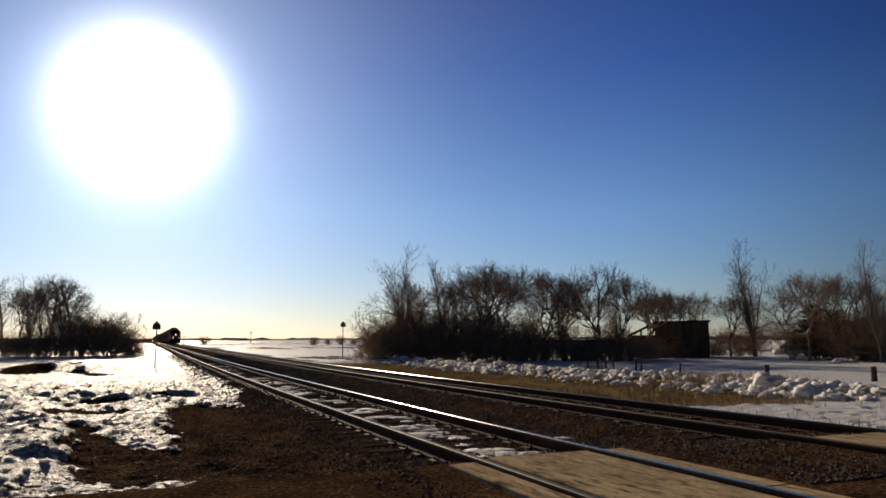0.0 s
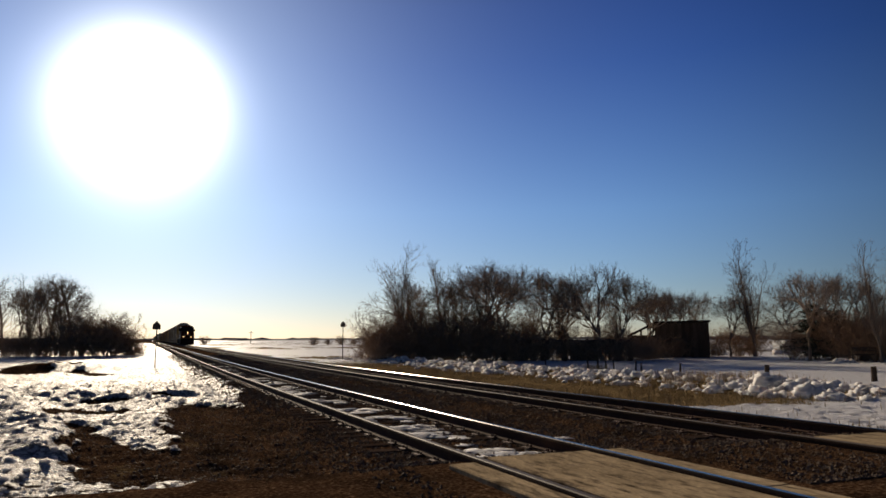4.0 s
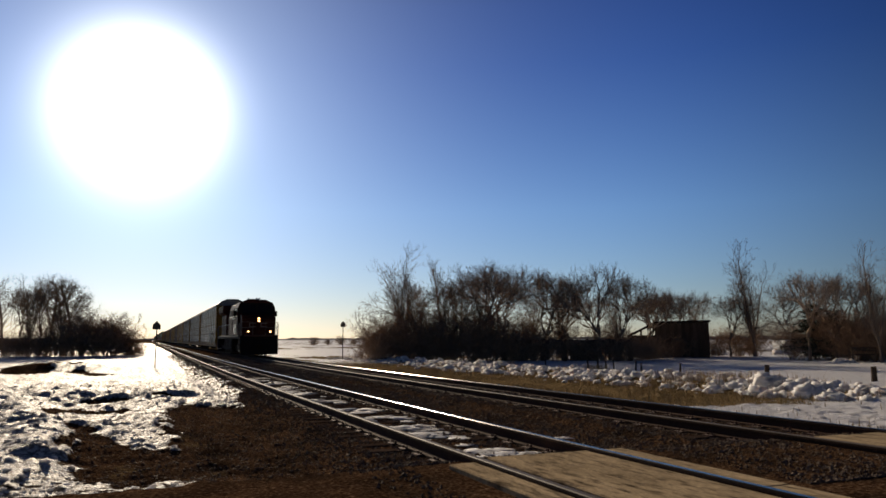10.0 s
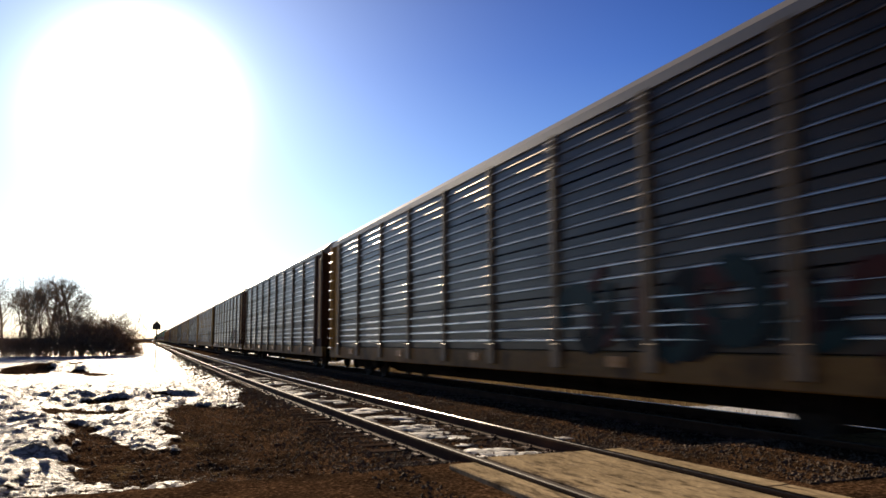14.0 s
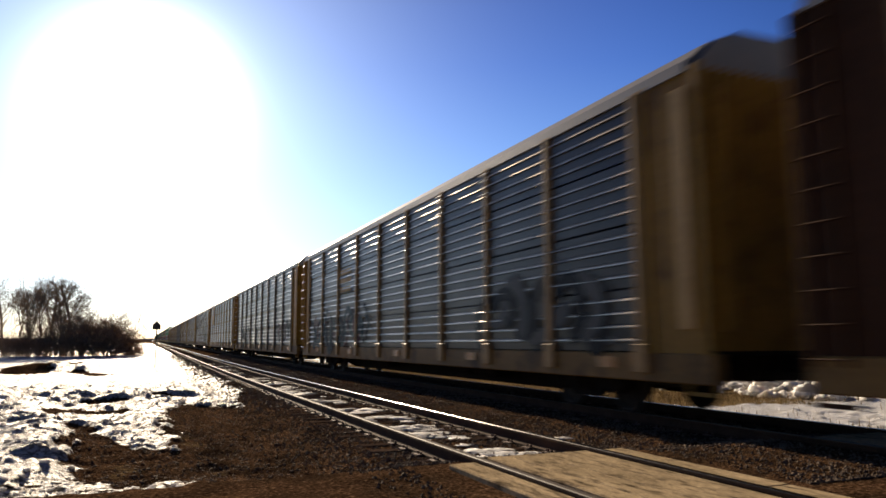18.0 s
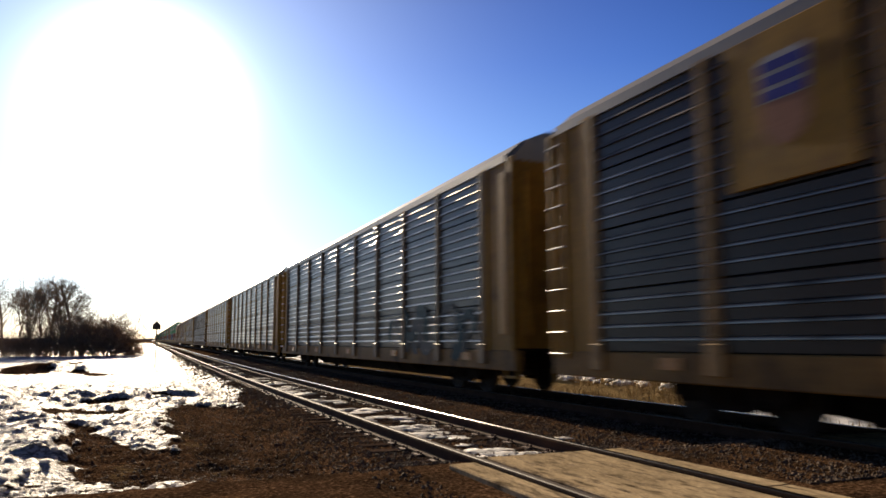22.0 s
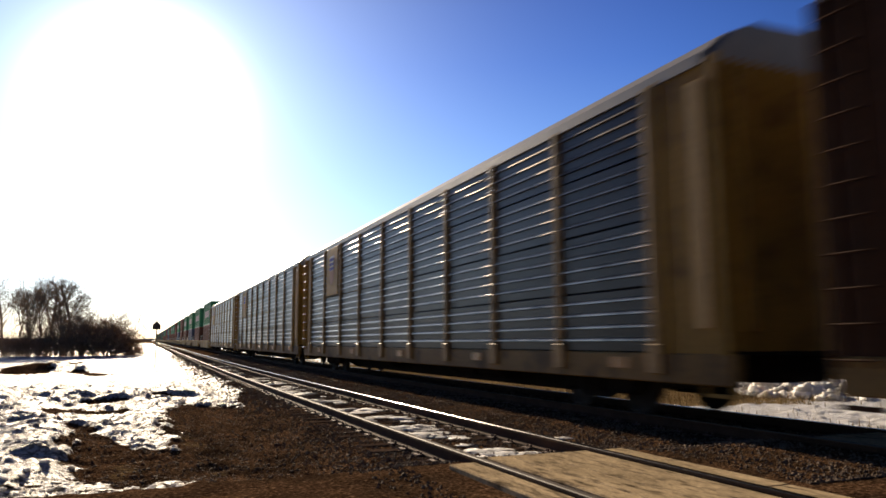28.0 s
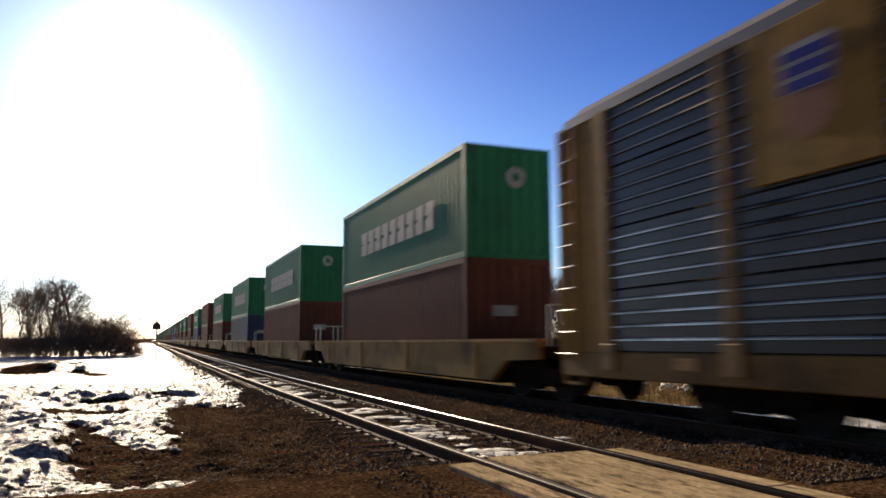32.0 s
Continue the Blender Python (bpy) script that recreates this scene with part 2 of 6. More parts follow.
M["sign_back"] = mat("dark_sign_back", (0.05, 0.045, 0.04), 0.6, 0.3, 0.2, 5)
# distance haze is mixed into this colour, paler and greyer than wood
M["far_wood"] = mat("far_woods", (0.30, 0.27, 0.27), 0.95, 0, 0.3, 0.02)
M["amber"] = mat("amber_lens", (0.5, 0.2, 0.03), 0.3, 0, 0.1, 3)


def ground_material():
    """Snow, gravelly dirt and dry turf, mixed by the surface's own coverage layers."""
    m = bpy.data.materials.new("ground_cover")
    m.use_nodes = True
    nt = m.node_tree
    b = nt.nodes["Principled BSDF"]
    tc = nt.nodes.new("ShaderNodeTexCoord")

    def nz(s, d=8.0):
        n = nt.nodes.new("ShaderNodeTexNoise")
        n.inputs["Scale"].default_value, n.inputs["Detail"].default_value = s, d
        nt.links.new(tc.outputs["Object"], n.inputs["Vector"])
        return n.outputs["Fac"]

    def ramp(fac, stops):
        r = nt.nodes.new("ShaderNodeValToRGB")
        while len(r.color_ramp.elements) < len(stops):
            r.color_ramp.elements.new(0.5)
        for e, (p, c) in zip(r.color_ramp.elements, stops):
            e.position, e.color = p, (*c, 1)
        nt.links.new(fac, r.inputs["Fac"])
        return r.outputs["Color"]

    def layer(name):
        a = nt.nodes.new("ShaderNodeAttribute")
        a.attribute_name = name
        return a.outputs["Fac"]

    def sharp(cover, speck, lo, hi, amount=0.7):
        w = nt.nodes.new("ShaderNodeMath")
        w.operation = "MULTIPLY_ADD"
        nt.links.new(speck, w.inputs[0])
        w.inputs[1].default_value = amount
        nt.links.new(cover, w.inputs[2])
        r = nt.nodes.new("ShaderNodeMapRange")
        r.inputs["From Min"].default_value, r.inputs["From Max"].default_value = lo, hi
        nt.links.new(w.outputs[0], r.inputs["Value"])
        return r.outputs[0]

    def mix(f, a, bb):
        x = nt.nodes.new("ShaderNodeMix")
        x.data_type = "RGBA"
        nt.links.new(f, x.inputs["Factor"])
        nt.links.new(a, x.inputs["A"])
        nt.links.new(bb, x.inputs["B"])
        return x.outputs["Result"]
    grit = nz(26, 12)
    dirt = ramp(grit, [(0.30, (0.016, 0.0105, 0.007)), (0.46, (0.062, 0.040, 0.026)), (0.58, (0.108, 0.072, 0.047)), (0.74, (0.27, 0.205, 0.145))])
    stain = ramp(nz(1.3, 6), [(0.35, (0.50, 0.46, 0.43)), (0.65, (1.30, 1.1, 0.92))])
    dm = nt.nodes.new("ShaderNodeMix")
    dm.data_type, dm.blend_type = "RGBA", "MULTIPLY"
    dm.inputs["Factor"].default_value = 1.0
    nt.links.new(dirt, dm.inputs["A"])
    nt.links.new(stain, dm.inputs["B"])
    dirt = dm.outputs["Result"]
    turf = ramp(nz(24, 10), [(0.3, (0.085, 0.056, 0.028)), (0.5, (0.22, 0.15, 0.07)), (0.75, (0.42, 0.31, 0.16))])
    snow = ramp(nz(3.0), [(0.3, (0.76, 0.74, 0.72)), (0.6, (0.90, 0.885, 0.88))])
    fleck = nt.nodes.new("ShaderNodeMapRange")
    fleck.inputs["From Min"].default_value, fleck.inputs["From Max"].default_value = 0.39, 0.56
    fleck.inputs["To Max"].default_value = 0.9
    nt.links.new(nz(17, 12), fleck.inputs["Value"])
    trod = nt.nodes.new("ShaderNodeMath")
    trod.operation = "MULTIPLY"
    nt.links.new(fleck.outputs[0], trod.inputs[0])
    nt.links.new(layer("grit"), trod.inputs[1])
    snow = mix(trod.outputs[0], snow, ramp(grit, [(0.3, (0.10, 0.076, 0.056)), (0.7, (0.27, 0.22, 0.18))]))
    gs = sharp(layer("turf"), nz(2.2), 0.75, 0.95)
    ss = sharp(layer("snow"), nz(7.5, 12), 1.00, 1.14, 1.15)
    nt.links.new(mix(ss, mix(gs, dirt, turf), snow), b.inputs["Base Color"])
    rr = nt.nodes.new("ShaderNodeMapRange")
    rr.inputs["To Min"].default_value, rr.inputs["To Max"].default_value = 0.95, 0.48
    nt.links.new(ss, rr.inputs["Value"])
    nt.links.new(rr.outputs[0], b.inputs["Roughness"])
    sp = nt.nodes.new("ShaderNodeMapRange")
    sp.inputs["To Min"].default_value, sp.inputs["To Max"].default_value = 0.0, 0.03
    nt.links.new(ss, sp.inputs["Value"])
    nt.links.new(sp.outputs[0], b.inputs["Specular IOR Level"])
    hm = nt.nodes.new("ShaderNodeMath")
    hm.operation = "ADD"
    nt.links.new(nz(45, 10), hm.inputs[0])
    nt.links.new(nz(9, 6), hm.inputs[1])
    bp = nt.nodes.new("ShaderNodeBump")
    bp.inputs["Strength"].default_value, bp.inputs["Distance"].default_value = 1.0, 0.05
    nt.links.new(hm.outputs[0], bp.inputs["Height"])
    nt.links.new(bp.outputs[0], b.inputs["Normal"])
    return m


M["ground"] = ground_material()


# ---------------------------------------------------------------- mesh helpers
def mesh_from(name, verts, faces, material, smooth=False):
    me = bpy.data.meshes.new(name)
    me.from_pydata([tuple(map(float, v)) for v in verts], [], [tuple(map(int, f)) for f in faces])
    for mm in (material if isinstance(material, (list, tuple)) else [material]):
        me.materials.append(mm)
    if smooth:
        me.shade_smooth()
    me.update()
    return me


class Shape:
    """Collects boxes, tubes, prisms and plates into one mesh."""

    def __init__(self):
        self.v, self.f, self.mi = [], [], []

    def put(self, verts, faces, mi=0):
        n = len(self.v)
        self.v += [tuple(p) for p in verts]
        self.f += [tuple(i + n for i in f) for f in faces]
        self.mi += [mi] * len(faces)
        return self

    def box(self, x0, x1, y0, y1, z0, z1, bevel=0.0, mi=0):
        if bevel <= 0:
            vs = [(x, y, z) for z in (z0, z1) for y in (y0, y1) for x in (x0, x1)]
            return self.put(vs, [(0, 2, 3, 1), (4, 5, 7, 6), (0, 1, 5, 4), (2, 6, 7, 3), (0, 4, 6, 2), (1, 3, 7, 5)], mi)
        b = bevel
        vs, fs = [], []
        for z, i in ((z0, b), (z0 + b, 0), (z1 - b, 0), (z1, b)):
            c = b if i == 0 else b + i * 0.6
            vs += [(x0 + c, y0 + i, z), (x1 - c, y0 + i, z), (x1 - i, y0 + c, z), (x1 - i, y1 - c, z),
                   (x1 - c, y1 - i, z), (x0 + c, y1 - i, z), (x0 + i, y1 - c, z), (x0 + i, y0 + c, z)]
        for k in range(3):
            for j in range(8):
                fs.append((k * 8 + j, k * 8 + (j + 1) % 8, k * 8 + 8 + (j + 1) % 8, k * 8 + 8 + j))
        fs += [tuple(range(7, -1, -1)), tuple(range(24, 32))]
        return self.put(vs, fs, mi)

    def prism(self, poly, y0, y1, axis="y", mi=0):
        """A polygon of (a, b) swept from y0 to y1 along an axis: y: (x, z), x: (y, z), z: (x, y)."""
        def at(p, s):
            return {"y": (p[0], s, p[1]), "x": (s, p[0], p[1]), "z": (p[0], p[1], s)}[axis]
        n = len(poly)
        vs = [at(p, y0) for p in poly] + [at(p, y1) for p in poly]
        fs = [(i, (i + 1) % n, n + (i + 1) % n, n + i) for i in range(n)] + [tuple(range(n - 1, -1, -1)), tuple(range(n, 2 * n))]
        return self.put(vs, fs, mi)

    def tube(self, pts, r, sides=6, mi=0, r1=None):
        pts = [Vector(p) for p in pts]
        vs, fs = [], []
        for i, p in enumerate(pts):
            d = (pts[min(i + 1, len(pts) - 1)] - pts[max(i - 1, 0)]).normalized()
            a = d.cross(Vector((0, 0, 1)) if abs(d.z) < 0.9 else Vector((1, 0, 0))).normalized()
            c = d.cross(a)
            rr = r if r1 is None else r + (r1 - r) * i / (len(pts) - 1)
            vs += [p + (a * math.cos(2 * math.pi * k / sides) + c * math.sin(2 * math.pi * k / sides)) * rr for k in range(sides)]
        for i in range(len(pts) - 1):
            for k in range(sides):
                fs.append((i * sides + k, i * sides + (k + 1) % sides, (i + 1) * sides + (k + 1) % sides, (i + 1) * sides + k))
        n = len(pts) * sides
        fs += [tuple(range(sides - 1, -1, -1)), tuple(range(n - sides, n))]
        return self.put(vs, fs, mi)

    def lathe(self, prof, axis="x", centre=(0, 0, 0), sides=20, mi=0):
        """prof: (along, radius) pairs turned about an axis."""
        vs, fs = [], []
        for s, r in prof:
            for k in range(sides):
                a = 2 * math.pi * k / sides
                p = {"x": (s, r * math.cos(a), r * math.sin(a)), "y": (r * math.cos(a), s, r * math.sin(a)),
                     "z": (r * math.cos(a), r * math.sin(a), s)}[axis]
                vs.append((p[0] + centre[0], p[1] + centre[1], p[2] + centre[2]))
        for i in range(len(prof) - 1):
            for k in range(sides):
                fs.append((i * sides + k, i * sides + (k + 1) % sides, (i + 1) * sides + (k + 1) % sides, (i + 1) * sides + k))
        n = len(prof) * sides
        fs += [tuple(range(sides - 1, -1, -1)), tuple(range(n - sides, n))]
        return self.put(vs, fs, mi)

    def mesh(self, name, material, smooth=False):
        me = mesh_from(name, self.v, self.f, material, smooth)
        if isinstance(material, (list, tuple)):
            me.polygons.foreach_set("material_index", self.mi)
        bm = bmesh.new()
        bm.from_mesh(me)
        bmesh.ops.recalc_face_normals(bm, faces=bm.faces)
        bm.to_mesh(me)
        bm.free()
        return me


def part(name, shape, material, parent, label="", at=None, smooth=False):
    """One mesh object under a thing or a part; shape is a Shape or a ready mesh."""
    me = shape.mesh(name, material, smooth) if isinstance(shape, Shape) else shape
    ob = new(name, me)
    ob.parent = parent
    if at is not None:
        ob.matrix_basis = at
    if label:
        ob["label"] = label
    return ob


def thing(name, label, category, group="", at=None, kind=""):
    ob = new(name)
    ob.empty_display_size = 0.3
    if at is not None:
        ob.matrix_basis = at
    return tagged(ob, label, category, group, kind)


# ---------------------------------------------------------------- the lie of the land
TRACK_NEAR, TRACK_FAR = 4.02, 8.48
GAUGE = 1.505


def run(y):
    """Metres of the far stretch, where the line bends gently and climbs."""
    return 12 * np.logaddexp(0, (np.asarray(y, float) - 30) / 12)


def rise(y):
    return 0.0055 * run(y)


def sway(y):
    return 0.0086 * run(y)


def lattice(ix, iy, seed):
    n = (ix * 374761393 + iy * 668265263 + seed * 1442695041) & 0xFFFFFFFF
    n = ((n ^ (n >> 13)) * 1274126177) & 0xFFFFFFFF
    return ((n ^ (n >> 16)) & 0xFFFF) / 65535.0


def soft_noise(x, y, seed=0):
    x, y = np.asarray(x, float), np.asarray(y, float)
    ix, iy = np.floor(x).astype(np.int64), np.floor(y).astype(np.int64)
    u, v = x - ix, y - iy
    u, v = u * u * (3 - 2 * u), v * v * (3 - 2 * v)
    a, b = lattice(ix, iy, seed), lattice(ix + 1, iy, seed)
    c, d = lattice(ix, iy + 1, seed), lattice(ix + 1, iy + 1, seed)
    return (a * (1 - u) + b * u) * (1 - v) + (c * (1 - u) + d * u) * v


def fbm(x, y, seed=0, octaves=4):
    s, amp, tot = 0, 1.0, 0
    for o in range(octaves):
        s = s + amp * soft_noise(np.asarray(x) * 2 ** o + 17.3 * o, np.asarray(y) * 2 ** o - 9.1 * o, seed + o)
        tot, amp = tot + amp, amp * 0.5
    return s / tot


def step01(a, b, x):
    t = np.clip((x - a) / (b - a), 0, 1)
    return t * t * (3 - 2 * t)


# the melting edge of the western snow: a gritty bank, a tongue, and a thin strip beside the road
WEST_SNOW = [(-40, 7.2), (0.2, 7.6), (0.95, 7.9), (0.95, 8.25), (0.3, 8.5), (-0.2, 9.0), (-0.72, 9.6), (-0.80, 11.5), (-1.05, 13.6), (-1.35, 15.4), (-0.95, 15.0),
             (-0.45, 13.3), (-0.05, 11.4), (0.36, 10.9), (0.60, 12.5), (0.40, 14.8), (0.50, 17.6), (0.95, 19.6), (2.2, 17.6), (2.35, 19.5), (2.72, 27), (2.85, 45), (2.6, 100), (1.6, 400), (-40, 400)]


def inside(poly, x, y):
    """Distance to a polygon's edge, positive inside it; lengths along the line count half."""
    best, inn = np.full(np.shape(x), 1e9), np.zeros(np.shape(x), bool)
    for (ax, ay), (bx, by) in zip(poly, poly[1:] + poly[:1]):
        ux, uy = bx - ax, (by - ay) * 0.5
        t = np.clip(((x - ax) * ux + (y - ay) * 0.5 * uy) / (ux * ux + uy * uy), 0, 1)
        best = np.minimum(best, np.hypot(x - ax - t * ux, (y - ay) * 0.5 - t * uy))
        if ay != by:
            inn ^= ((ay > y) != (by > y)) & (x < ax + (y - ay) * (bx - ax) / (by - ay))
    return np.where(inn, best, -best)


def snow_cover(x, y):
    """How much snow lies at a place: 0 bare, 1 covered."""
    xl = x - sway(y)
    n = fbm(x * 0.9, y * 0.55, 3, 4) - 0.5
    n2 = fbm(x * 3.7, y * 2.6, 53, 4) - 0.5
    left = step01(-0.22, 0.22, inside(WEST_SNOW, xl, y) + n * 0.5 + n2 * 0.75) * (xl < 8)

    def spot(cx, cy, rx, ry):
        return step01(1.35, 0.65, np.hypot((xl - cx) / rx, (y - cy) / ry) + n * 1.3 + n2 * 1.2)
    for hole in ((-1.5, 17.9, 0.5, 1.0), (-0.6, 18.2, 0.35, 0.8), (-0.7, 20.9, 0.8, 0.45), (0.5, 21.4, 0.5, 0.35), (-5.4, 42.2, 1.1, 1.8), (-1.9, 38.6, 0.7, 1.6), (-3.6, 43.8, 1.5, 0.9), (-7.6, 44.0, 1.0, 1.2), (-3.0, 41.0, 0.5, 0.8), (-0.95, 12.6, 0.14, 1.2)):
        left = left * (1 - 0.97 * spot(*hole))
    left = left * (1 - 0.42 * step01(10.0, 8.8, y))
    yard = step01(16.6, 17.4, xl + n * 1.2)
    verge = step01(10.9, 11.5, xl) * step01(15.0, 11.8, y + n * 3) * step01(2.0, 6.0, y)
    verge = np.maximum(verge, step01(40, 60, y) * step01(11.2, 12.5, xl + n * 2))
    scrub = (0.35 + 0.65 * step01(0.45, 0.6, fbm(x * 0.03, y * 0.02, 63, 3))) * step01(0.50, 0.60, fbm(x * 0.40, y * 0.09, 61, 4)) * step01(48, 70, y) * step01(900, 500, y)
    ruts = step01(0.62, 0.72, fbm(x * 0.25, y * 0.25, 33)) * 0.35
    return np.clip(np.maximum.reduce([left, (yard - ruts * (y < 60)) * (1 - 0.9 * scrub), verge * (1 - 0.9 * scrub)]), 0, 1)


def turf_cover(x, y):
    xl = x - sway(y)
    return np.clip(np.maximum(step01(10.4, 11.2, xl) * step01(18.5, 16.5, xl), step01(50, 70, y) * (xl > 11)) + 0.5 * step01(2.0, 0.8, xl) * step01(6.5, 7.5, y) * fbm(x, y, 5), 0, 1)


def land(x, y):
    """Height of the ground; rail tops are at rise(y)."""
    xl = x - sway(y)
    z = np.full(np.shape(x), -0.34)
    for c in (TRACK_NEAR, TRACK_FAR):
        z = np.maximum(z, -0.184 - 0.30 * np.clip((np.abs(xl - c) - 1.45) / 1.0, 0, 0.6))
    z = np.maximum(z, np.where((xl > TRACK_NEAR) & (xl < TRACK_FAR), -0.25, -9))
    # the road over the line
    road = step01(8.3, 7.15, y) * step01(-20, -16, y) * step01(-12, 2.4, xl)
    z = z * (1 - road) + road * -0.075
    z = z + np.where(xl > 11, -0.06 * step01(18, 24, xl), 0)
    sn = snow_cover(x, y)
    west = step01(3.5, 1.5, xl)
    z = z + sn * (0.05 + 0.14 * (fbm(x * 0.7, y * 0.45, 12, 5) - 0.42) * west * step01(8.5, 11, y) + (0.03 + 0.07 * west * step01(60, 15, y) + 0.07 * (1 - west) * step01(17, 14, xl) * step01(20, 14, y)) * (fbm(x * 4.2, y * 3.2, 15, 5) - 0.5))
    z = z + 0.62 * np.exp(-((xl + 4.2) / 2.6) ** 2 - ((y - 43.5) / 1.5) ** 2) * (0.6 + 0.8 * fbm(x * 0.9, y * 0.9, 71))
    # the trampled bank beside the road, the lip of the snow field and a swell below the tongue
    bank = np.interp(y, [8, 9.5, 11.5, 14, 17.3, 21.4], [-1.5, -1.25, -1.3, -1.65, -2.2, -3.0])
    z = z + 0.16 * np.exp(-((xl - bank) / 0.7) ** 2) * step01(8.0, 9.6, y) * step01(23, 20, y)
    z = z + 0.17 * step01(20.6, 21.8, y + 1.6 * (fbm(x * 0.8, y * 0.2, 81) - 0.5)) * step01(40, 26, y) * step01(2.4, 1.2, xl)
    z = z + 0.07 * np.exp(-((xl - 0.1) / 0.45) ** 2 - ((y - 13.4) / 1.8) ** 2)
    crust = 1 - np.abs(2 * fbm(x * 1.1 + 0.5 * y, y * 1.9, 91, 5) - 1)
    z = z + sn * west * step01(80, 40, y) * step01(8.6, 10.4, y) * (0.16 * (crust - 0.72) + 0.07 * (fbm(x * 9, y * 6, 95, 3) - 0.5))
    # ploughed snow ridge beyond the far verge
    ridge = np.exp(-((xl - 17.2 - 0.9 * (fbm(y * 0.2, y * 0 + 4, 9) - 0.5)) / 0.75) ** 2) * step01(70, 45, y) * step01(3, 8, y)
    z = z + ridge * (0.14 + 0.36 * (fbm(x * 1.3, y * 1.3, 44, 4) - 0.25))
    rough = (fbm(x * 3.1, y * 3.1, 25, 4) - 0.5)
    z = z + rough * 0.11 * (1 - 0.7 * road) * np.where((xl > 2.2) & (xl < 10.3), 0.25, 1.0)
    far = step01(70, 300, np.hypot(x, y))
    return z * (1 - far) - 0.35 * far + rise(y)


def graded(lo, hi, fine_lo, fine_hi, d, grow):
    a = list(np.arange(fine_lo, fine_hi, d))
    s, p = d, a[-1]
    while p < hi:
        s *= grow
        p += s
        a.append(p)
    s, p, b = d, a[0], []
    while p > lo:
        s *= grow
        p -= s
        b.append(p)
    return np.array(b[::-1] + a)


def make_ground():
    east = graded(-3500, 3500, 2.4, 18.5, 0.075, 1.07)
    west = graded(-3500, 0, -4.2, 2.35, 0.048, 1.07)
    xs = np.concatenate([west[west < 2.38], east[east >= 2.4 - 1e-6]])
    near = list(graded(-400, 7.0, 6.0, 7.0, 0.08, 1.09))
    y, d = near[-1], []
    while y < 4500:
        y += (0.0065 if y < 26 else 0.0115) * y
        d.append(y)
    ys = np.array([v for v in near if v <= 7.2] + [v for v in d if v > 7.25])
    X, Y = np.meshgrid(xs, ys)
    x, y = X.ravel(), Y.ravel()
    z = land(x, y)
    nx, ny = len(xs), len(ys)
    i = np.arange(nx * ny).reshape(ny, nx)
    quads = np.stack([i[:-1, :-1], i[:-1, 1:], i[1:, 1:], i[1:, :-1]], -1).reshape(-1, 4)
    me = bpy.data.meshes.new("ground")
    me.vertices.add(nx * ny)
    me.vertices.foreach_set("co", np.stack([x, y, z], 1).astype(np.float32).ravel())
    me.loops.add(quads.size)
    me.loops.foreach_set("vertex_index", quads.ravel().astype(np.int32))
    me.polygons.add(len(quads))
    me.polygons.foreach_set("loop_start", np.arange(0, quads.size, 4, dtype=np.int32))
    for name, fn in (("snow", snow_cover), ("turf", turf_cover), ("grit", lambda a, b: step01(14, 3, a - sway(b)) * step01(95, 30, b))):
        me.attributes.new(name, "FLOAT", "POINT").data.foreach_set("value", fn(x, y).astype(np.float32))
    me.materials.append(M["ground"])
    me.update(calc_edges=True)
    me.shade_smooth()
    return tagged(new("ground", me), "patchy old snow over brown gravelly earth and dry turf", "ground", kind="structure")


def land_at(x, y):
    return float(land(np.array([x], float), np.array([y], float))[0])


make_ground()


# ---------------------------------------------------------------- the two tracks
def rail_mesh(c, head):
    """Both flanks, foot and head of one rail, following the line from behind the viewer to the far distance."""
    prof = [(-0.065, -0.172), (0.065, -0.172), (0.065, -0.155), (0.012, -0.135), (0.012, -0.045), (0.036, -0.035), (0.036, -0.008),
            (0.028, 0.0), (-0.028, 0.0), (-0.036, -0.008), (-0.036, -0.035), (-0.012, -0.045), (-0.012, -0.135), (-0.065, -0.155)]
    ys = np.concatenate([np.arange(-60, 60, 2.0), np.geomspace(60, 1500, 60)])
    n = len(prof)
    vs = [(c + float(sway(y)) + px, y, float(rise(y)) + pz) for y in ys for px, pz in prof]
    fs, mi = [], []
    for i in range(len(ys) - 1):
        for k in range(n):
            fs.append((i * n + k, i * n + (k + 1) % n, (i + 1) * n + (k + 1) % n, (i + 1) * n + k))
            mi.append(0 if k in (6, 7, 8) else 1)
    me = mesh_from("rail", vs, fs, [head, M["rail_side"]])
    me.polygons.foreach_set("material_index", mi)
    return me


def tie_mesh(seed):
    rnd = random.Random(seed)
    s = Shape()
    s.box(-1.3 - rnd.uniform(0, 0.05), 1.3 + rnd.uniform(0, 0.05), -0.115, 0.115, -0.36, -0.172, 0.012)
    return s.mesh("sleeper", M["tie"])


def plate_mesh():
    s = Shape()
    s.box(-0.16, 0.16, -0.09, 0.09, -0.174, -0.160)
    for dx in (-0.09, 0.09):
        for dy in (-0.05, 0.05):
            s.box(dx - 0.014, dx + 0.014, dy - 0.014, dy + 0.014, -0.165, -0.130)
    return s.mesh("tie_plate", M["plate"])


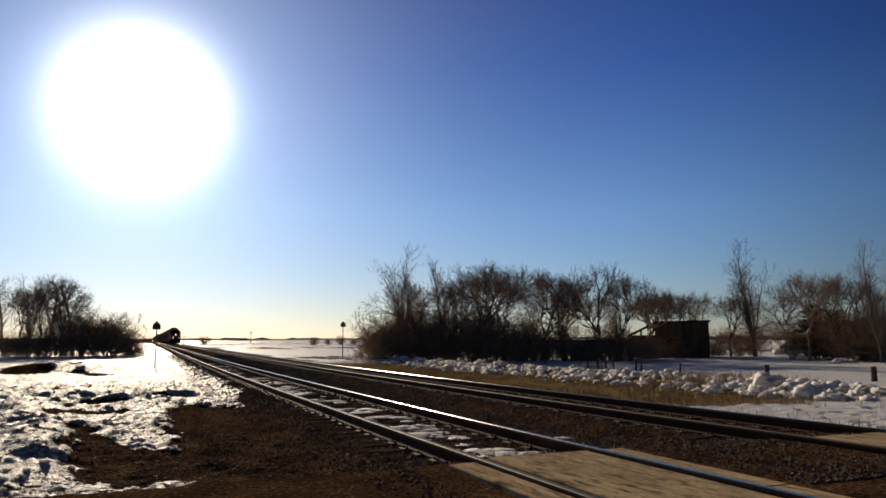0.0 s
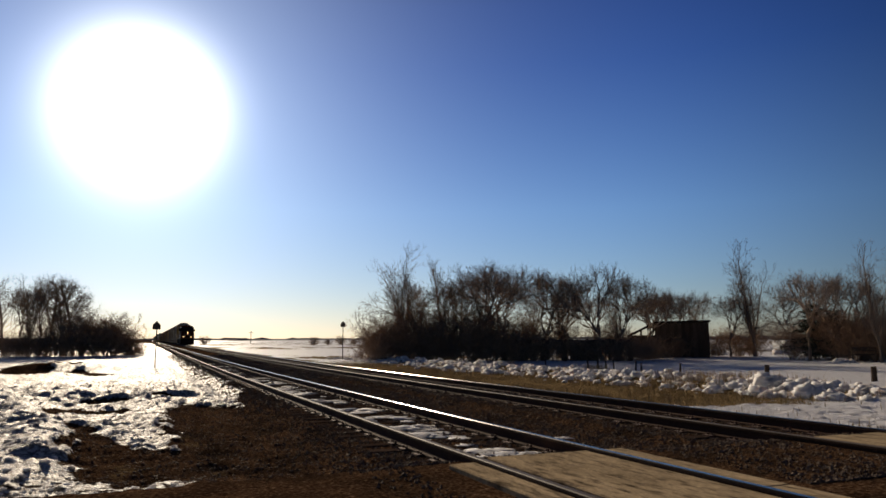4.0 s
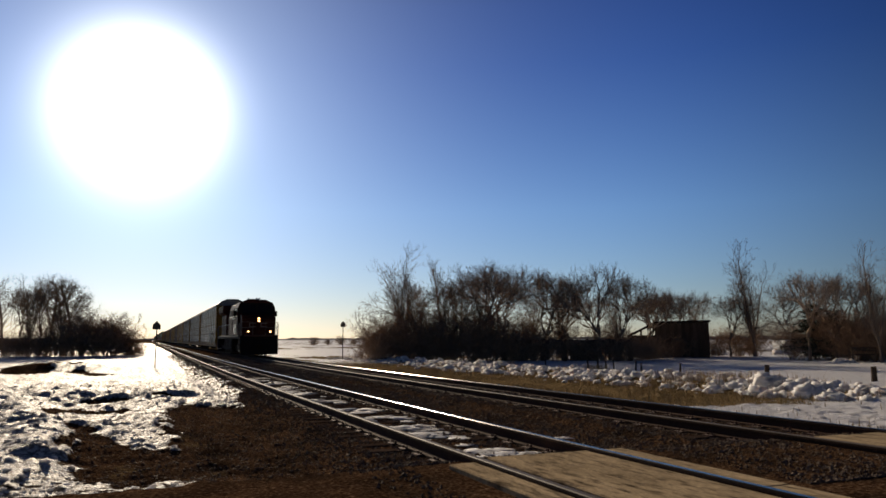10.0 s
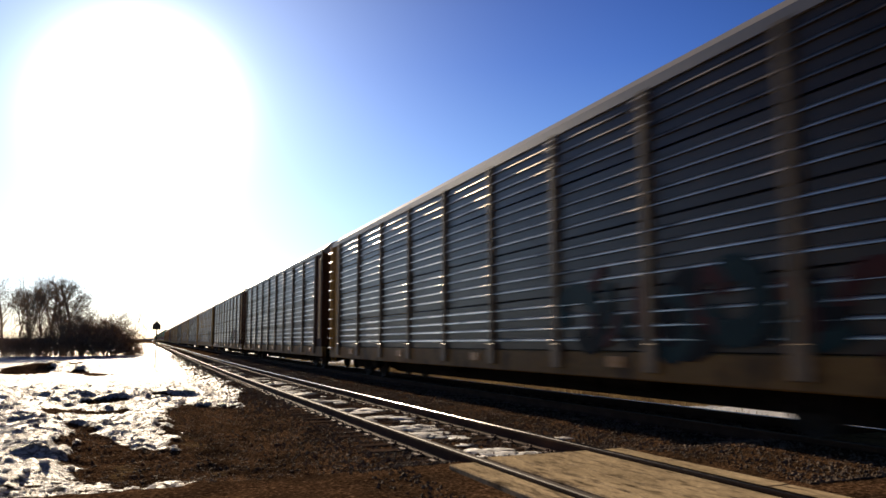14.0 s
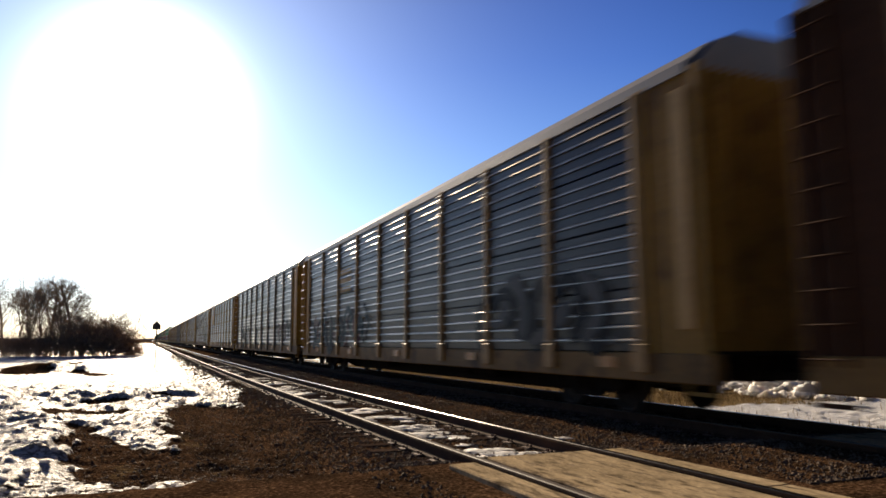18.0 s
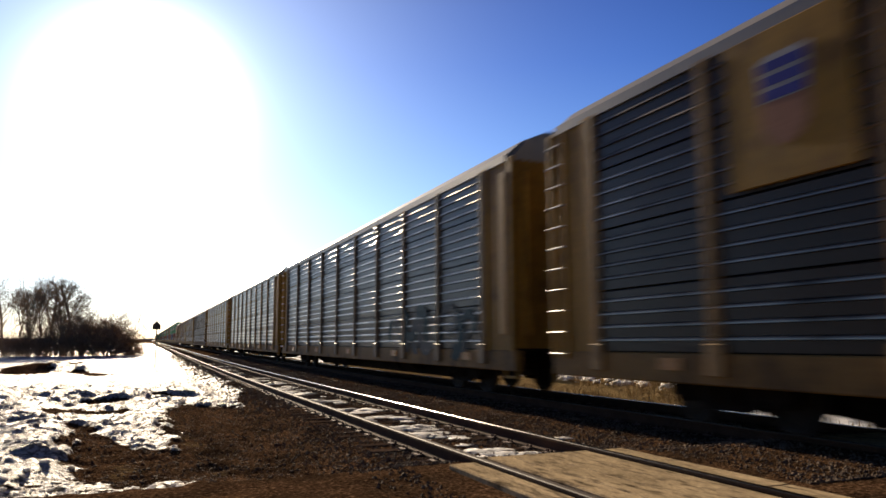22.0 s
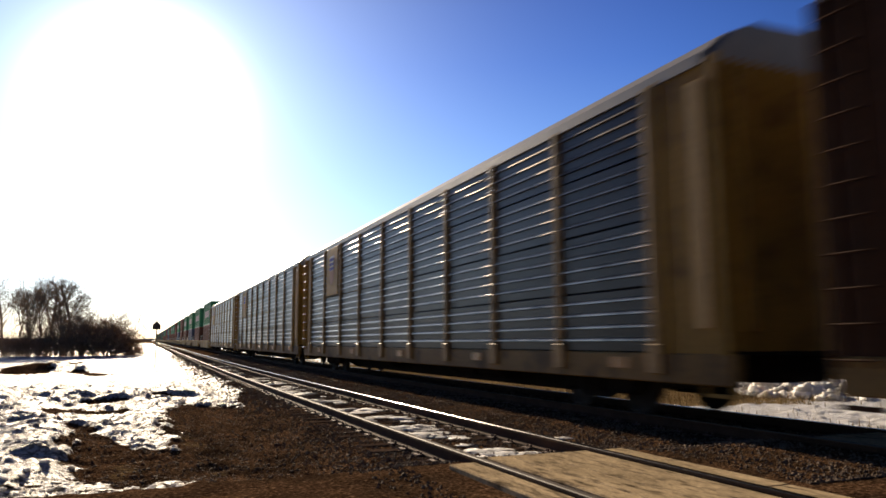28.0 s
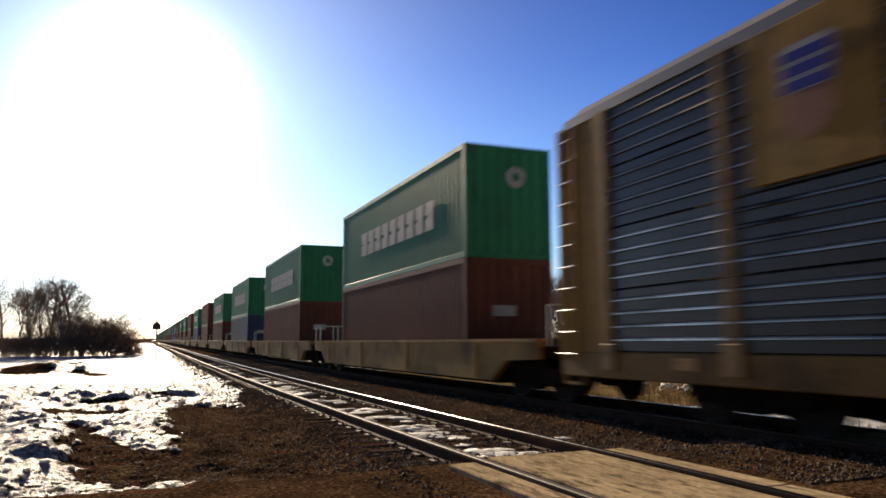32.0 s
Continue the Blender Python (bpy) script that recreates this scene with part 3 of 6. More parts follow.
def make_track(c, label, snag):
    t = thing("railway_track", label, "railway track", "railway tracks", kind="structure")
    for side in (-1, 1):
        part("rail", rail_mesh(c + side * GAUGE / 2, M["rail_dull"] if side < 0 else M["rail_head"]), None, t, "rusty rail with a polished head")
    ties = [tie_mesh(snag + k) for k in range(4)]
    plate = plate_mesh()
    rnd = random.Random(snag)
    far = Shape()
    y, k = -12.0, 0
    while y < 160:
        yy = y + rnd.uniform(-0.03, 0.03)
        m = pose(c + float(sway(y)) + rnd.uniform(-0.04, 0.04), yy, float(rise(y)) + rnd.uniform(-0.012, 0.004), 0, 0, rnd.uniform(-1.2, 1.2))
        if -4 < y < 62:
            tie = part("sleeper", ties[k % 4], None, t, at=m)
            if 4 < y < 34:
                for side in (-1, 1):
                    part("tie_plate", plate, None, tie, at=pose(side * GAUGE / 2, 0, 0))
        else:
            far.box(c + float(sway(y)) - 1.3, c + float(sway(y)) + 1.3, yy - 0.115, yy + 0.115, float(rise(y)) - 0.36, float(rise(y)) - 0.172)
        y += 0.53
        k += 1
    tagged(part("far_sleepers", far, M["tie"], t), kind="stuff")
    return t


make_track(TRACK_NEAR, "near railway track on old wooden sleepers with snow between the rails", 10)
make_track(TRACK_FAR, "far railway track on brown ballast beside dry grass", 40)


def make_crossing(c, label, y1, first=0):
    """Timber crossing panels between and beside the rails; each plank a piece."""
    t = thing("level_crossing", label, "level crossing", "crossing panels", kind="structure")
    rnd = random.Random(int(c * 10))
    bands = [(-1.12, -0.83), (-0.59, -0.335), (-0.33, -0.02), (-0.015, 0.31), (0.315, 0.645), (0.815, 1.12)]
    for a, b in bands[first:]:
        y = y1 + (0.0 if a > -0.8 else -0.25)
        while y > -3:
            ln = rnd.choice((2.4, 3.2, 4.0))
            s = Shape()
            top = -0.012 + rnd.uniform(-0.008, 0.004)
            s.box(-(b - a) / 2, (b - a) / 2, -ln / 2 + 0.004, ln / 2 - 0.004, -0.15, top, 0.012)
            part("plank", s, M["plank"], t, at=pose(c + (a + b) / 2, y - ln / 2, 0, rnd.uniform(-0.1, 0.1), rnd.uniform(-0.5, 0.5), rnd.uniform(-0.15, 0.15)))
            y -= ln
    return t


make_crossing(TRACK_NEAR, "worn timber planks of a level crossing round the near rails", 7.25)
make_crossing(TRACK_FAR, "worn timber planks of a level crossing round the far rails", 7.1, 1)


def make_ballast():
    """Loose crushed stone on the shoulders and between the tracks."""
    rng = np.random.default_rng(5)
    base = np.array([(1, 0, 0), (-1, 0, 0), (0, 1, 0), (0, -1, 0), (0, 0, 1), (0, 0, -1)], float)
    tri = np.array([(0, 2, 4), (2, 1, 4), (1, 3, 4), (3, 0, 4), (2, 0, 5), (1, 2, 5), (3, 1, 5), (0, 3, 5)])
    n = 105000
    y = 5.0 + 75 * rng.random(n) ** 2.7
    x = rng.uniform(1.9, 10.8, n)
    keep = ~((y < 7.4) & (np.abs(x - TRACK_NEAR) < 1.5)) & ~((y < 7.3) & (np.abs(x - TRACK_FAR) < 0.9)) & (rng.random(n) < 0.25 + 0.75 * step01(6.2, 8.2, y))
    for c in (TRACK_NEAR, TRACK_FAR):
        keep &= np.abs(np.abs(x - c) - GAUGE / 2) > 0.07
    keep &= rng.random(n) < step01(1.7, 2.7, x)
    x, y = x[keep] + sway(y[keep]), y[keep]
    n = len(x)
    z = land(x, y)
    size = rng.uniform(0.008, 0.021, n) * np.where(rng.random(n) < 0.04, 1.7, 1) * np.where(y > 30, 2.2, np.where(y > 16, 1.4, 1.0))
    V = base[None] * rng.uniform(0.6, 1.3, (n, 6, 1)) * size[:, None, None]
    a = rng.uniform(0, 6.28, n)
    ca, sa = np.cos(a)[:, None], np.sin(a)[:, None]
    V = np.stack([V[..., 0] * ca - V[..., 1] * sa, V[..., 0] * sa + V[..., 1] * ca, V[..., 2] * 0.8 + 0.3 * V[..., 0]], -1)
    V += np.stack([x, y, z + size * 0.3], 1)[:, None]
    F = (tri[None] + (np.arange(n) * 6)[:, None, None]).reshape(-1, 3)
    me = mesh_from("ballast", V.reshape(-1, 3), F, M["stone"])
    tagged(new("ballast", me), "loose brown crushed stone along the railway tracks", "ballast", kind="stuff")


make_ballast()


def make_snow_lumps():
    """Crusts of snow between the near rails, and the tumbled ridge a plough has left beyond the far verge."""
    rng = np.random.default_rng(9)
    balls = []
    for level in (1, 3):
        ico = bmesh.new()
        bmesh.ops.create_icosphere(ico, subdivisions=level, radius=1)
        balls.append((np.array([v.co[:] for v in ico.verts]), np.array([[v.index for v in f.verts] for f in ico.faces])))
        ico.free()
    (lo_v, lo_tri), (hi_v, hi_tri) = balls
    iv, itri = hi_v, hi_tri

    def heap(name, spots, label, flat, material=None):
        vs, fs = [], []
        for x, y, z, r in spots:
            o = rng.uniform(0, 100, 2)
            k = 0.1 + 1.8 * fbm(iv[:, 0] * 2.6 + o[0] + iv[:, 2] * 1.9, iv[:, 1] * 2.6 + o[1] - iv[:, 2] * 2.3, 2, 4)
            a = rng.uniform(0, 6.28)
            w = iv * k[:, None] * r
            w = np.stack([w[:, 0] * math.cos(a) - w[:, 1] * math.sin(a), w[:, 0] * math.sin(a) + w[:, 1] * math.cos(a), w[:, 2] * flat], 1)
            fs.append(itri + len(vs) * len(iv))
            vs.append(w + (x, y, z))
        me = mesh_from(name, np.concatenate(vs), np.concatenate(fs), material or M["snow"], True)
        return tagged(new(name, me), label, "snow", kind="stuff")
    crust = []
    for yc, n in ((8.0, 20), (8.5, 8), (10.5, 20), (11.2, 6), (12.8, 8), (14.3, 8), (17.2, 12), (19.5, 10), (22, 20), (25, 14), (28, 14), (33, 14), (38, 12), (45, 12)):
        for _ in range(n):
            y = yc + rng.normal(0, 0.035 * yc)
            x = TRACK_NEAR + rng.uniform(-0.58, 0.40)
            crust.append((x + float(sway(y)), y, -0.185 + float(rise(y)), rng.uniform(0.08, 0.27)))
    for yc in (9.6, 9.9, 21, 24, 30):
        for _ in range(6):
            crust.append((5.6 + rng.normal(0, 0.15), yc + rng.normal(0, 0.2), -0.235, rng.uniform(0.05, 0.14)))
    heap("snow_crust", crust, "thin melting crusts of snow between the rails", 0.13)
    n = 1300
    y = 8 + 56 * rng.random(n) ** 1.35
    x = 17.1 + sway(y) + rng.normal(0, 0.75, n) + np.where(y < 14, 0.5, 0) - 0.02 * (y - 15)
    r = (0.045 + 0.17 * rng.random(n) ** 2.2) * np.where(y < 18, 1.25, 1.0) * np.where(rng.random(n) < 0.12, 1.4, 1)
    ridge = list(zip(x, y, land(x, y) + 0.1 * r, r))
    heap("snow_ridge", ridge, "tumbled dirty lumps of ploughed snow along the verge", 0.62)
    iv, itri = lo_v, lo_tri
    n = 1400
    y = 8.0 + 18 * rng.random(n) ** 1.6
    x = rng.uniform(-0.17, 0.10, n) * y
    r = 0.012 + 0.05 * rng.random(n) ** 2.5
    ok = snow_cover(x, y) > 0.5
    left = list(zip(x[ok], y[ok], (land(x, y) + 0.003)[ok], r[ok]))
    heap("snow_clods", left, "crusted clods on the trampled snow", 0.45)
    n = 9000
    y = 7.6 + 13 * rng.random(n) ** 1.4
    x = -0.12 * y + rng.random(n) * (2.5 + 0.12 * y)
    r = 0.005 + 0.020 * rng.random(n) ** 2.8
    ok = snow_cover(x, y) < 0.45
    clods = list(zip(x[ok], y[ok], land(x, y)[ok], r[ok]))
    heap("dirt_clods", clods, "small brown clods and stones on the bare earth", 0.7, M["stone"])
    iv, itri = hi_v, hi_tri
    yard = []
    for x, y, n, w, big in ((62, 56, 14, 1.2, 1.0), (44.6, 36.9, 7, 0.4, 0.45), (55, 62, 6, 1.0, 1.0)):
        for _ in range(n):
            yard.append((x + rng.normal(0, w), y + rng.normal(0, w), land_at(x, y), big * rng.uniform(0.5, 1.0)))
    heap("snow_pile", yard, "rounded piles of shovelled snow in the yard", 0.6)


make_snow_lumps()


# ---------------------------------------------------------------- trees and brush
def unit(a, b, c):
    n = 1.0 / (math.sqrt(a * a + b * b + c * c) or 1.0)
    return a * n, b * n, c * n


def limb(rng, verts, faces, p, d, length, r, sides=3, segs=3, bend=0.18, lift=0.05):
    """Adds a tapered limb; returns its centre points and its last direction."""
    base, st = len(verts), length / segs
    jig = rng.normal(0, bend, (segs, 3)).tolist()
    x, y, z = p
    dx, dy, dz = d
    pts = [(x, y, z)]
    for jx, jy, jz in jig:
        dx, dy, dz = unit(dx + jx, dy + jy, dz + jz + lift)
        x, y, z = x + dx * st, y + dy * st, z + dz * st
        pts.append((x, y, z))
    ring = [(math.cos(2 * math.pi * k / sides), math.sin(2 * math.pi * k / sides)) for k in range(sides)]
    for i, q in enumerate(pts):
        f, g = pts[min(i + 1, segs)], pts[max(i - 1, 0)]
        tx, ty, tz = unit(f[0] - g[0], f[1] - g[1], f[2] - g[2])
        ux, uy, uz = (0.31, 0.2, 0.93) if abs(tz) < 0.95 else (1, 0, 0)
        ax, ay, az = unit(ty * uz - tz * uy, tz * ux - tx * uz, tx * uy - ty * ux)
        bx, by, bz = ty * az - tz * ay, tz * ax - tx * az, tx * ay - ty * ax
        rr = r * (1 - 0.72 * i / segs)
        for c, w in ring:
            verts.append((q[0] + (ax * c + bx * w) * rr, q[1] + (ay * c + by * w) * rr, q[2] + (az * c + bz * w) * rr))
    for i in range(segs):
        for k in range(sides):
            faces.append((base + i * sides + k, base + i * sides + (k + 1) % sides, base + (i + 1) * sides + (k + 1) % sides, base + (i + 1) * sides + k))
    return pts, (dx, dy, dz)


def spread(rng, d, angle):
    ux, uy, uz = rng.normal(0, 1, 3).tolist()
    ax, ay, az = unit(d[1] * uz - d[2] * uy, d[2] * ux - d[0] * uz, d[0] * uy - d[1] * ux)
    c, s = math.cos(angle), math.sin(angle)
    return d[0] * c + ax * s, d[1] * c + ay * s, d[2] * c + az * s


def tree_meshes(kind, seed):
    """Trunk with main limbs, and a crown of branches and twigs, of a tree one unit per metre, 8 m high."""
    rng = np.random.default_rng(seed)
    tv, tf, cv, cf = [], [], [], []
    H = 8.0
    up = (0.0, 0.0, 1.0)

    def twigs(p, d, length, r, depth, fine, kids=4, lift=0.05):
        pts, d1 = limb(rng, cv, cf, p, d, length, r, 3, 2, 0.20, lift)
        if depth == 0:
            return
        for _ in range(kids):
            q = pts[int(rng.integers(1, len(pts)))] if rng.random() < 0.6 else pts[-1]
            twigs(q, spread(rng, d1, rng.uniform(0.25, 0.8)), length * rng.uniform(0.5, 0.75), max(r * 0.55, fine), depth - 1, fine, kids, lift)

    def fork(p, d, length, r, level):
        """A crooked limb that forks again and again and ends in a spray of fine twigs."""
        wood = (tv, tf) if level < 3 else (cv, cf)
        pts, d1 = limb(rng, *wood, p, d, length, r, 5 if level < 3 else 3, 4 if level < 4 else 2, 0.15 if level else 0.07, 0.05)
        if level >= 3:
            for _ in range(2):
                twigs(pts[int(rng.integers(1, len(pts)))], spread(rng, d1, rng.uniform(0.4, 1.0)), length * rng.uniform(0.4, 0.75), 0.010, 1, 0.006, 4)
        if level == 6:
            for _ in range(3):
                twigs(pts[-1], spread(rng, d1, rng.uniform(0.1, 0.9)), rng.uniform(0.3, 0.6), 0.009, 1, 0.006, 3)
            return
        n = 3 if level == 0 or rng.random() < (0.5 if level < 3 else 0.25) else 2
        for k in range(n):
            a = rng.uniform(0.12, 0.35) if k == 0 else rng.uniform(0.4, 0.85)
            fork(pts[-1], spread(rng, d1, a), length * rng.uniform(0.66, 0.86), r * (0.80 if k == 0 else 0.62), level + 1)
    if kind == "oak":
        fork((0.0, 0.0, 0.0), spread(rng, up, 0.06), 1.9, 0.19, 0)
    elif kind == "vase":
        pts, d0 = limb(rng, tv, tf, (0.0, 0.0, 0.0), up, 1.3, 0.17, 6, 3, 0.05, 0.02)
        for k in range(7):
            lead, dl = limb(rng, tv, tf, pts[-1] if k < 4 else pts[-2], spread(rng, d0, 0.04 if k == 0 else rng.uniform(0.10, 0.30)), H * (0.76 if k == 0 else rng.uniform(0.42, 0.66)), 0.085, 5, 6, 0.07, 0.045)
            for q in lead[1:]:
                for _ in range(4):
                    twigs(q, spread(rng, dl, rng.uniform(0.25, 0.65)), rng.uniform(0.6, 1.25), 0.016, 2, 0.007, 4, 0.10)
    elif kind == "poplar":
        pts, d0 = limb(rng, tv, tf, (0.0, 0.0, 0.0), up, H * 0.94, 0.13, 6, 9, 0.045, 0.02)
        for k in range(52):
            f = 0.16 + 0.82 * (k + rng.random()) / 52
            i = min(int(f * 9), 8)
            w = f * 9 - i
            q = tuple(u * (1 - w) + v * w for u, v in zip(pts[i], pts[i + 1]))
            twigs(q, spread(rng, up, rng.uniform(0.35, 0.8)), H * rng.uniform(0.12, 0.24) * (1.1 - 0.65 * f), 0.026, 2, 0.009, 4, 0.13)
    else:
        for _ in range(22):
            p = (rng.normal(0, 0.8), rng.normal(0, 0.8), 0.0)
            pts, d1 = limb(rng, tv, tf, p, spread(rng, up, rng.uniform(0.05, 0.6)), H * rng.uniform(0.35, 0.6), 0.045, 5, 4, 0.12, 0.02)
            for _ in range(9):
                q = pts[int(rng.integers(1, len(pts)))]
                twigs(q, spread(rng, d1, rng.uniform(0.3, 1.0)), H * 0.24 * rng.uniform(0.4, 0.9), 0.022, 2, 0.014, 4)
    k = H / float(np.percentile([v[2] for v in cv], 98.5))
    tv, cv = ([(x * k, y * k, z * k) for x, y, z in vs] for vs in (tv, cv))
    trunk = mesh_from("trunk", tv, tf, M["bark"], True)
    crown = mesh_from("crown", cv, cf, M["twig"] if kind != "shrub" else M["brush"])
    return trunk, crown


def spruce_meshes(seed):
    """A small ragged evergreen: drooping boughs clothed in short needle sprays."""
    rng = np.random.default_rng(seed)
    tv, tf, cv, cf = [], [], [], []
    limb(rng, tv, tf, (0.0, 0.0, 0.0), (0.0, 0.0, 1.0), 7.8, 0.14, 6, 6, 0.02, 0.0)
    for k in range(90):
        f = 0.08 + 0.9 * (k + rng.random()) / 90
        a = rng.uniform(0, 6.28)
        pts, d = limb(rng, tv, tf, (0.0, 0.0, 7.8 * f), unit(math.cos(a), math.sin(a), 0.15), (2.5 * (1 - f) + 0.35) * rng.uniform(0.75, 1.1), 0.03, 3, 4, 0.10, -0.06)
        for q in pts[1:]:
            for _ in range(9):
                limb(rng, cv, cf, q, unit(*(rng.normal(0, 1, 3) + (d[0], d[1], -0.2))), rng.uniform(0.25, 0.55), 0.05, 3, 1, 0.1, 0.0)
    return mesh_from("trunk", tv, tf, M["bark"], True), mesh_from("crown", cv, cf, M["needles"])


TREES = {k: [tree_meshes(k, s) for s in ss] for k, ss in (("oak", (1, 2, 3, 4)), ("vase", (31, 32)), ("poplar", (11, 12, 13)), ("shrub", (21, 22, 23)))}
TREES["spruce"] = [spruce_meshes(41)]
WORDS = {"oak": ("tree", "bare winter tree with crooked limbs and a rounded twiggy crown", "tree"),
         "vase": ("tree", "tall bare tree with many steeply rising limbs", "tree"),
         "poplar": ("tree", "tall slender leafless tree with upright branches", "tree"),
         "spruce": ("tree", "ragged dark evergreen tree among the bare brush", "tree"),
         "shrub": ("bush", "dense leafless brown bush", "bush")}


def plant(kind, x, y, h, rnd, group, wide=1.0):
    trunk, crown = TREES[kind][rnd.randrange(len(TREES[kind]))]
    name, label, cat = WORDS[kind]
    s = h / 8.0
    m = pose(x, y, land_at(x, y) - (0.30 if kind == "shrub" else 0.05), 0, 0, rnd.uniform(0, 360))
    t = thing(name, label, cat, group, at=m)
    t.scale = (s * wide, s * wide, s)
    part("trunk", trunk, None, t)
    part("crown", crown, None, t)
    return t


def plant_all():
    rnd = random.Random(4)
    row = [(19.4, 56.8, 8.7, "vase", 0.9), (21.2, 57.2, 7.2, "vase", 0.9), (23.6, 58.4, 8.5, "poplar", 0.8), (25.6, 58.9, 7.4, "poplar", 0.8), (24.4, 52.6, 7.5, "oak", 1.25),
           (23.3, 55.6, 6.2, "oak", 1.2), (27.3, 53.4, 7.0, "oak", 1.15), (30.1, 51.9, 7.1, "oak", 1.0), (32.4, 52.9, 6.9, "oak", 0.9), (32.6, 48.0, 7.2, "oak", 0.95),
           (34.9, 48.8, 6.5, "oak", 0.85), (21.8, 60.5, 6.4, "oak", 1.1), (28.9, 60.4, 6.9, "oak", 1.1), (31.0, 56.0, 6.0, "vase", 1.3), (33.0, 55.0, 5.6, "vase", 1.2), (36.4, 51.0, 5.4, "vase", 1.3), (34.6, 57.5, 6.4, "oak", 1.2), (38.4, 57.5, 5.6, "oak", 1.2)]
    yard = [(41.5, 53.9, 5.6, "oak", 1.1), (43.6, 56.6, 5.4, "oak", 1.2), (46.6, 59.0, 6.3, "oak", 1.2), (48.6, 58.4, 6.0, "oak", 1.2), (50.8, 57.4, 5.9, "oak", 1.2),
            (50.3, 53.4, 5.6, "oak", 0.95), (52.2, 52.4, 10.0, "vase", 1.0), (53.1, 48.7, 6.2, "oak", 1.0), (46.6, 41.4, 6.4, "oak", 1.1), (47.9, 40.0, 6.4, "oak", 1.15),
            (48.7, 38.7, 5.9, "oak", 1.1), (46.1, 35.2, 7.7, "vase", 0.9), (47.4, 34.4, 7.4, "vase", 0.9)]
    west = [(-13.3, 89.0, 8.0, "poplar", 1.4), (-14.9, 87.5, 7.4, "poplar", 1.4), (-12.0, 90.2, 7.2, "oak", 0.75), (-10.9, 87.4, 8.1, "vase", 1.0), (-10.0, 89.5, 8.4, "oak", 0.75), (-9.2, 86.6, 8.1, "poplar", 1.6),
            (-8.4, 89.6, 7.2, "poplar", 1.6), (-7.3, 85.7, 8.0, "oak", 0.8), (-6.6, 86.4, 7.8, "poplar", 2.0), (-7.7, 87.2, 7.6, "poplar", 1.8), (-5.7, 83.8, 5.8, "vase", 1.1), (-17.0, 88.5, 7.6, "poplar", 1.4)]
    for group, rows in (("trees along the line", row), ("trees round the yard", yard), ("trees across the snow field", west)):
        for x, y, h, k, w in rows:
            plant(k, x, y, h, rnd, group, w)
    for x, y, h in ((48.2, 42.3, 4.5), (49.0, 41.0, 3.9)):
        plant("spruce", x, y, h, rnd, "evergreens round the yard", 1.7)
    # a thick bank of brush at the head of the row, thinning to a hem along the fence
    for x, y, h in ((16.9, 55.2, 3.1), (16.3, 53.6, 2.4), (17.6, 54.0, 2.9), (18.6, 55.6, 3.6), (19.0, 53.4, 2.7), (20.2, 55.0, 4.0), (20.6, 53.0, 3.0), (21.7, 54.4, 4.3),
                    (22.0, 52.6, 3.2), (23.1, 53.6, 4.4), (23.6, 51.9, 3.3), (24.7, 52.9, 4.3), (25.0, 51.4, 3.2), (26.1, 52.0, 3.6), (26.4, 50.6, 2.5), (27.8, 50.6, 2.4), (22.4, 56.6, 4.4), (25.4, 55.0, 4.2),
                    (29.3, 50.2, 2.0), (30.8, 49.0, 1.9), (32.2, 48.6, 2.2), (33.5, 47.0, 2.0), (35.0, 46.6, 1.8), (36.6, 47.9, 2.0), (38.2, 49.4, 1.9), (39.6, 50.6, 2.1), (31.6, 51.4, 3.0), (34.6, 50.2, 2.8), (28.6, 53.2, 3.4), (30.4, 54.0, 3.3), (27.2, 52.4, 3.4), (36.0, 50.6, 2.8), (19.6, 57.6, 4.2)):
        plant("shrub", x, y, h, rnd, "brush below the trees", 1.25)
    for x, y, h in ((49.4, 54.5, 2.3), (51.2, 53.6, 2.4), (52.6, 53.0, 2.2), (49.6, 42.5, 3.6), (48.9, 40.9, 3.6), (48.2, 39.3, 3.8),
                    (48.6, 37.9, 3.8), (48.2, 36.3, 3.7), (48.0, 34.9, 3.6), (50.6, 39.5, 3.6), (52.5, 41, 3.2), (48.2, 33.2, 3.6), (56, 46, 3.0), (58.5, 48, 3.0), (47.4, 43.6, 2.6), (42.6, 55.6, 2.2), (44.0, 53.2, 2.1)):
        plant("shrub", x, y, h, rnd, "brush round the yard", 1.2)
    for x, y, h in ((-14.3, 82.8, 2.4), (-12.2, 82, 2.3), (-10.4, 82.4, 2.6), (-8.8, 81.8, 3.2), (-7.2, 82, 3.8), (-5.8, 82.0, 4.0), (-4.6, 83.0, 4.3), (-3.6, 82.2, 4.2), (-5.1, 85.0, 4.4),
                    (-3.0, 83.2, 4.0), (-2.2, 82.8, 3.4), (-1.6, 83.6, 2.7), (-0.9, 84, 2.0), (-0.2, 86, 1.5), (-16.5, 83, 2.4), (-18.5, 84, 2.4), (-9.5, 84.5, 3.0), (-11.5, 84.5, 2.7)):
        plant("shrub", x, y, h, rnd, "brush across the snow field", 1.3)
    for x, y, h in ((80, 86, 3.8), (84, 84, 4.2), (88, 82, 4.4), (92, 80, 4.0), (94, 77, 4.2), (77, 89, 3.6), (46, 212, 2.6), (52, 220, 2.3), (57, 225, 3.0), (62, 228, 2.4), (18, 240, 3.0), (33, 60, 1.2), (17.2, 61, 1.0)):
        plant("shrub", x, y, h, rnd, "bushes out on the fields", 1.2)


plant_all()


# ---------------------------------------------------------------- the train
SPEED, T0 = 20.018, 12.0       # metres a second; distances along the train are given at this time
SIDE = 1.53
WHEEL_R = 0.46
VEHICLES = []                   # (thing, distance of its middle at T0, half the bogie spread, wheelsets with their radius)


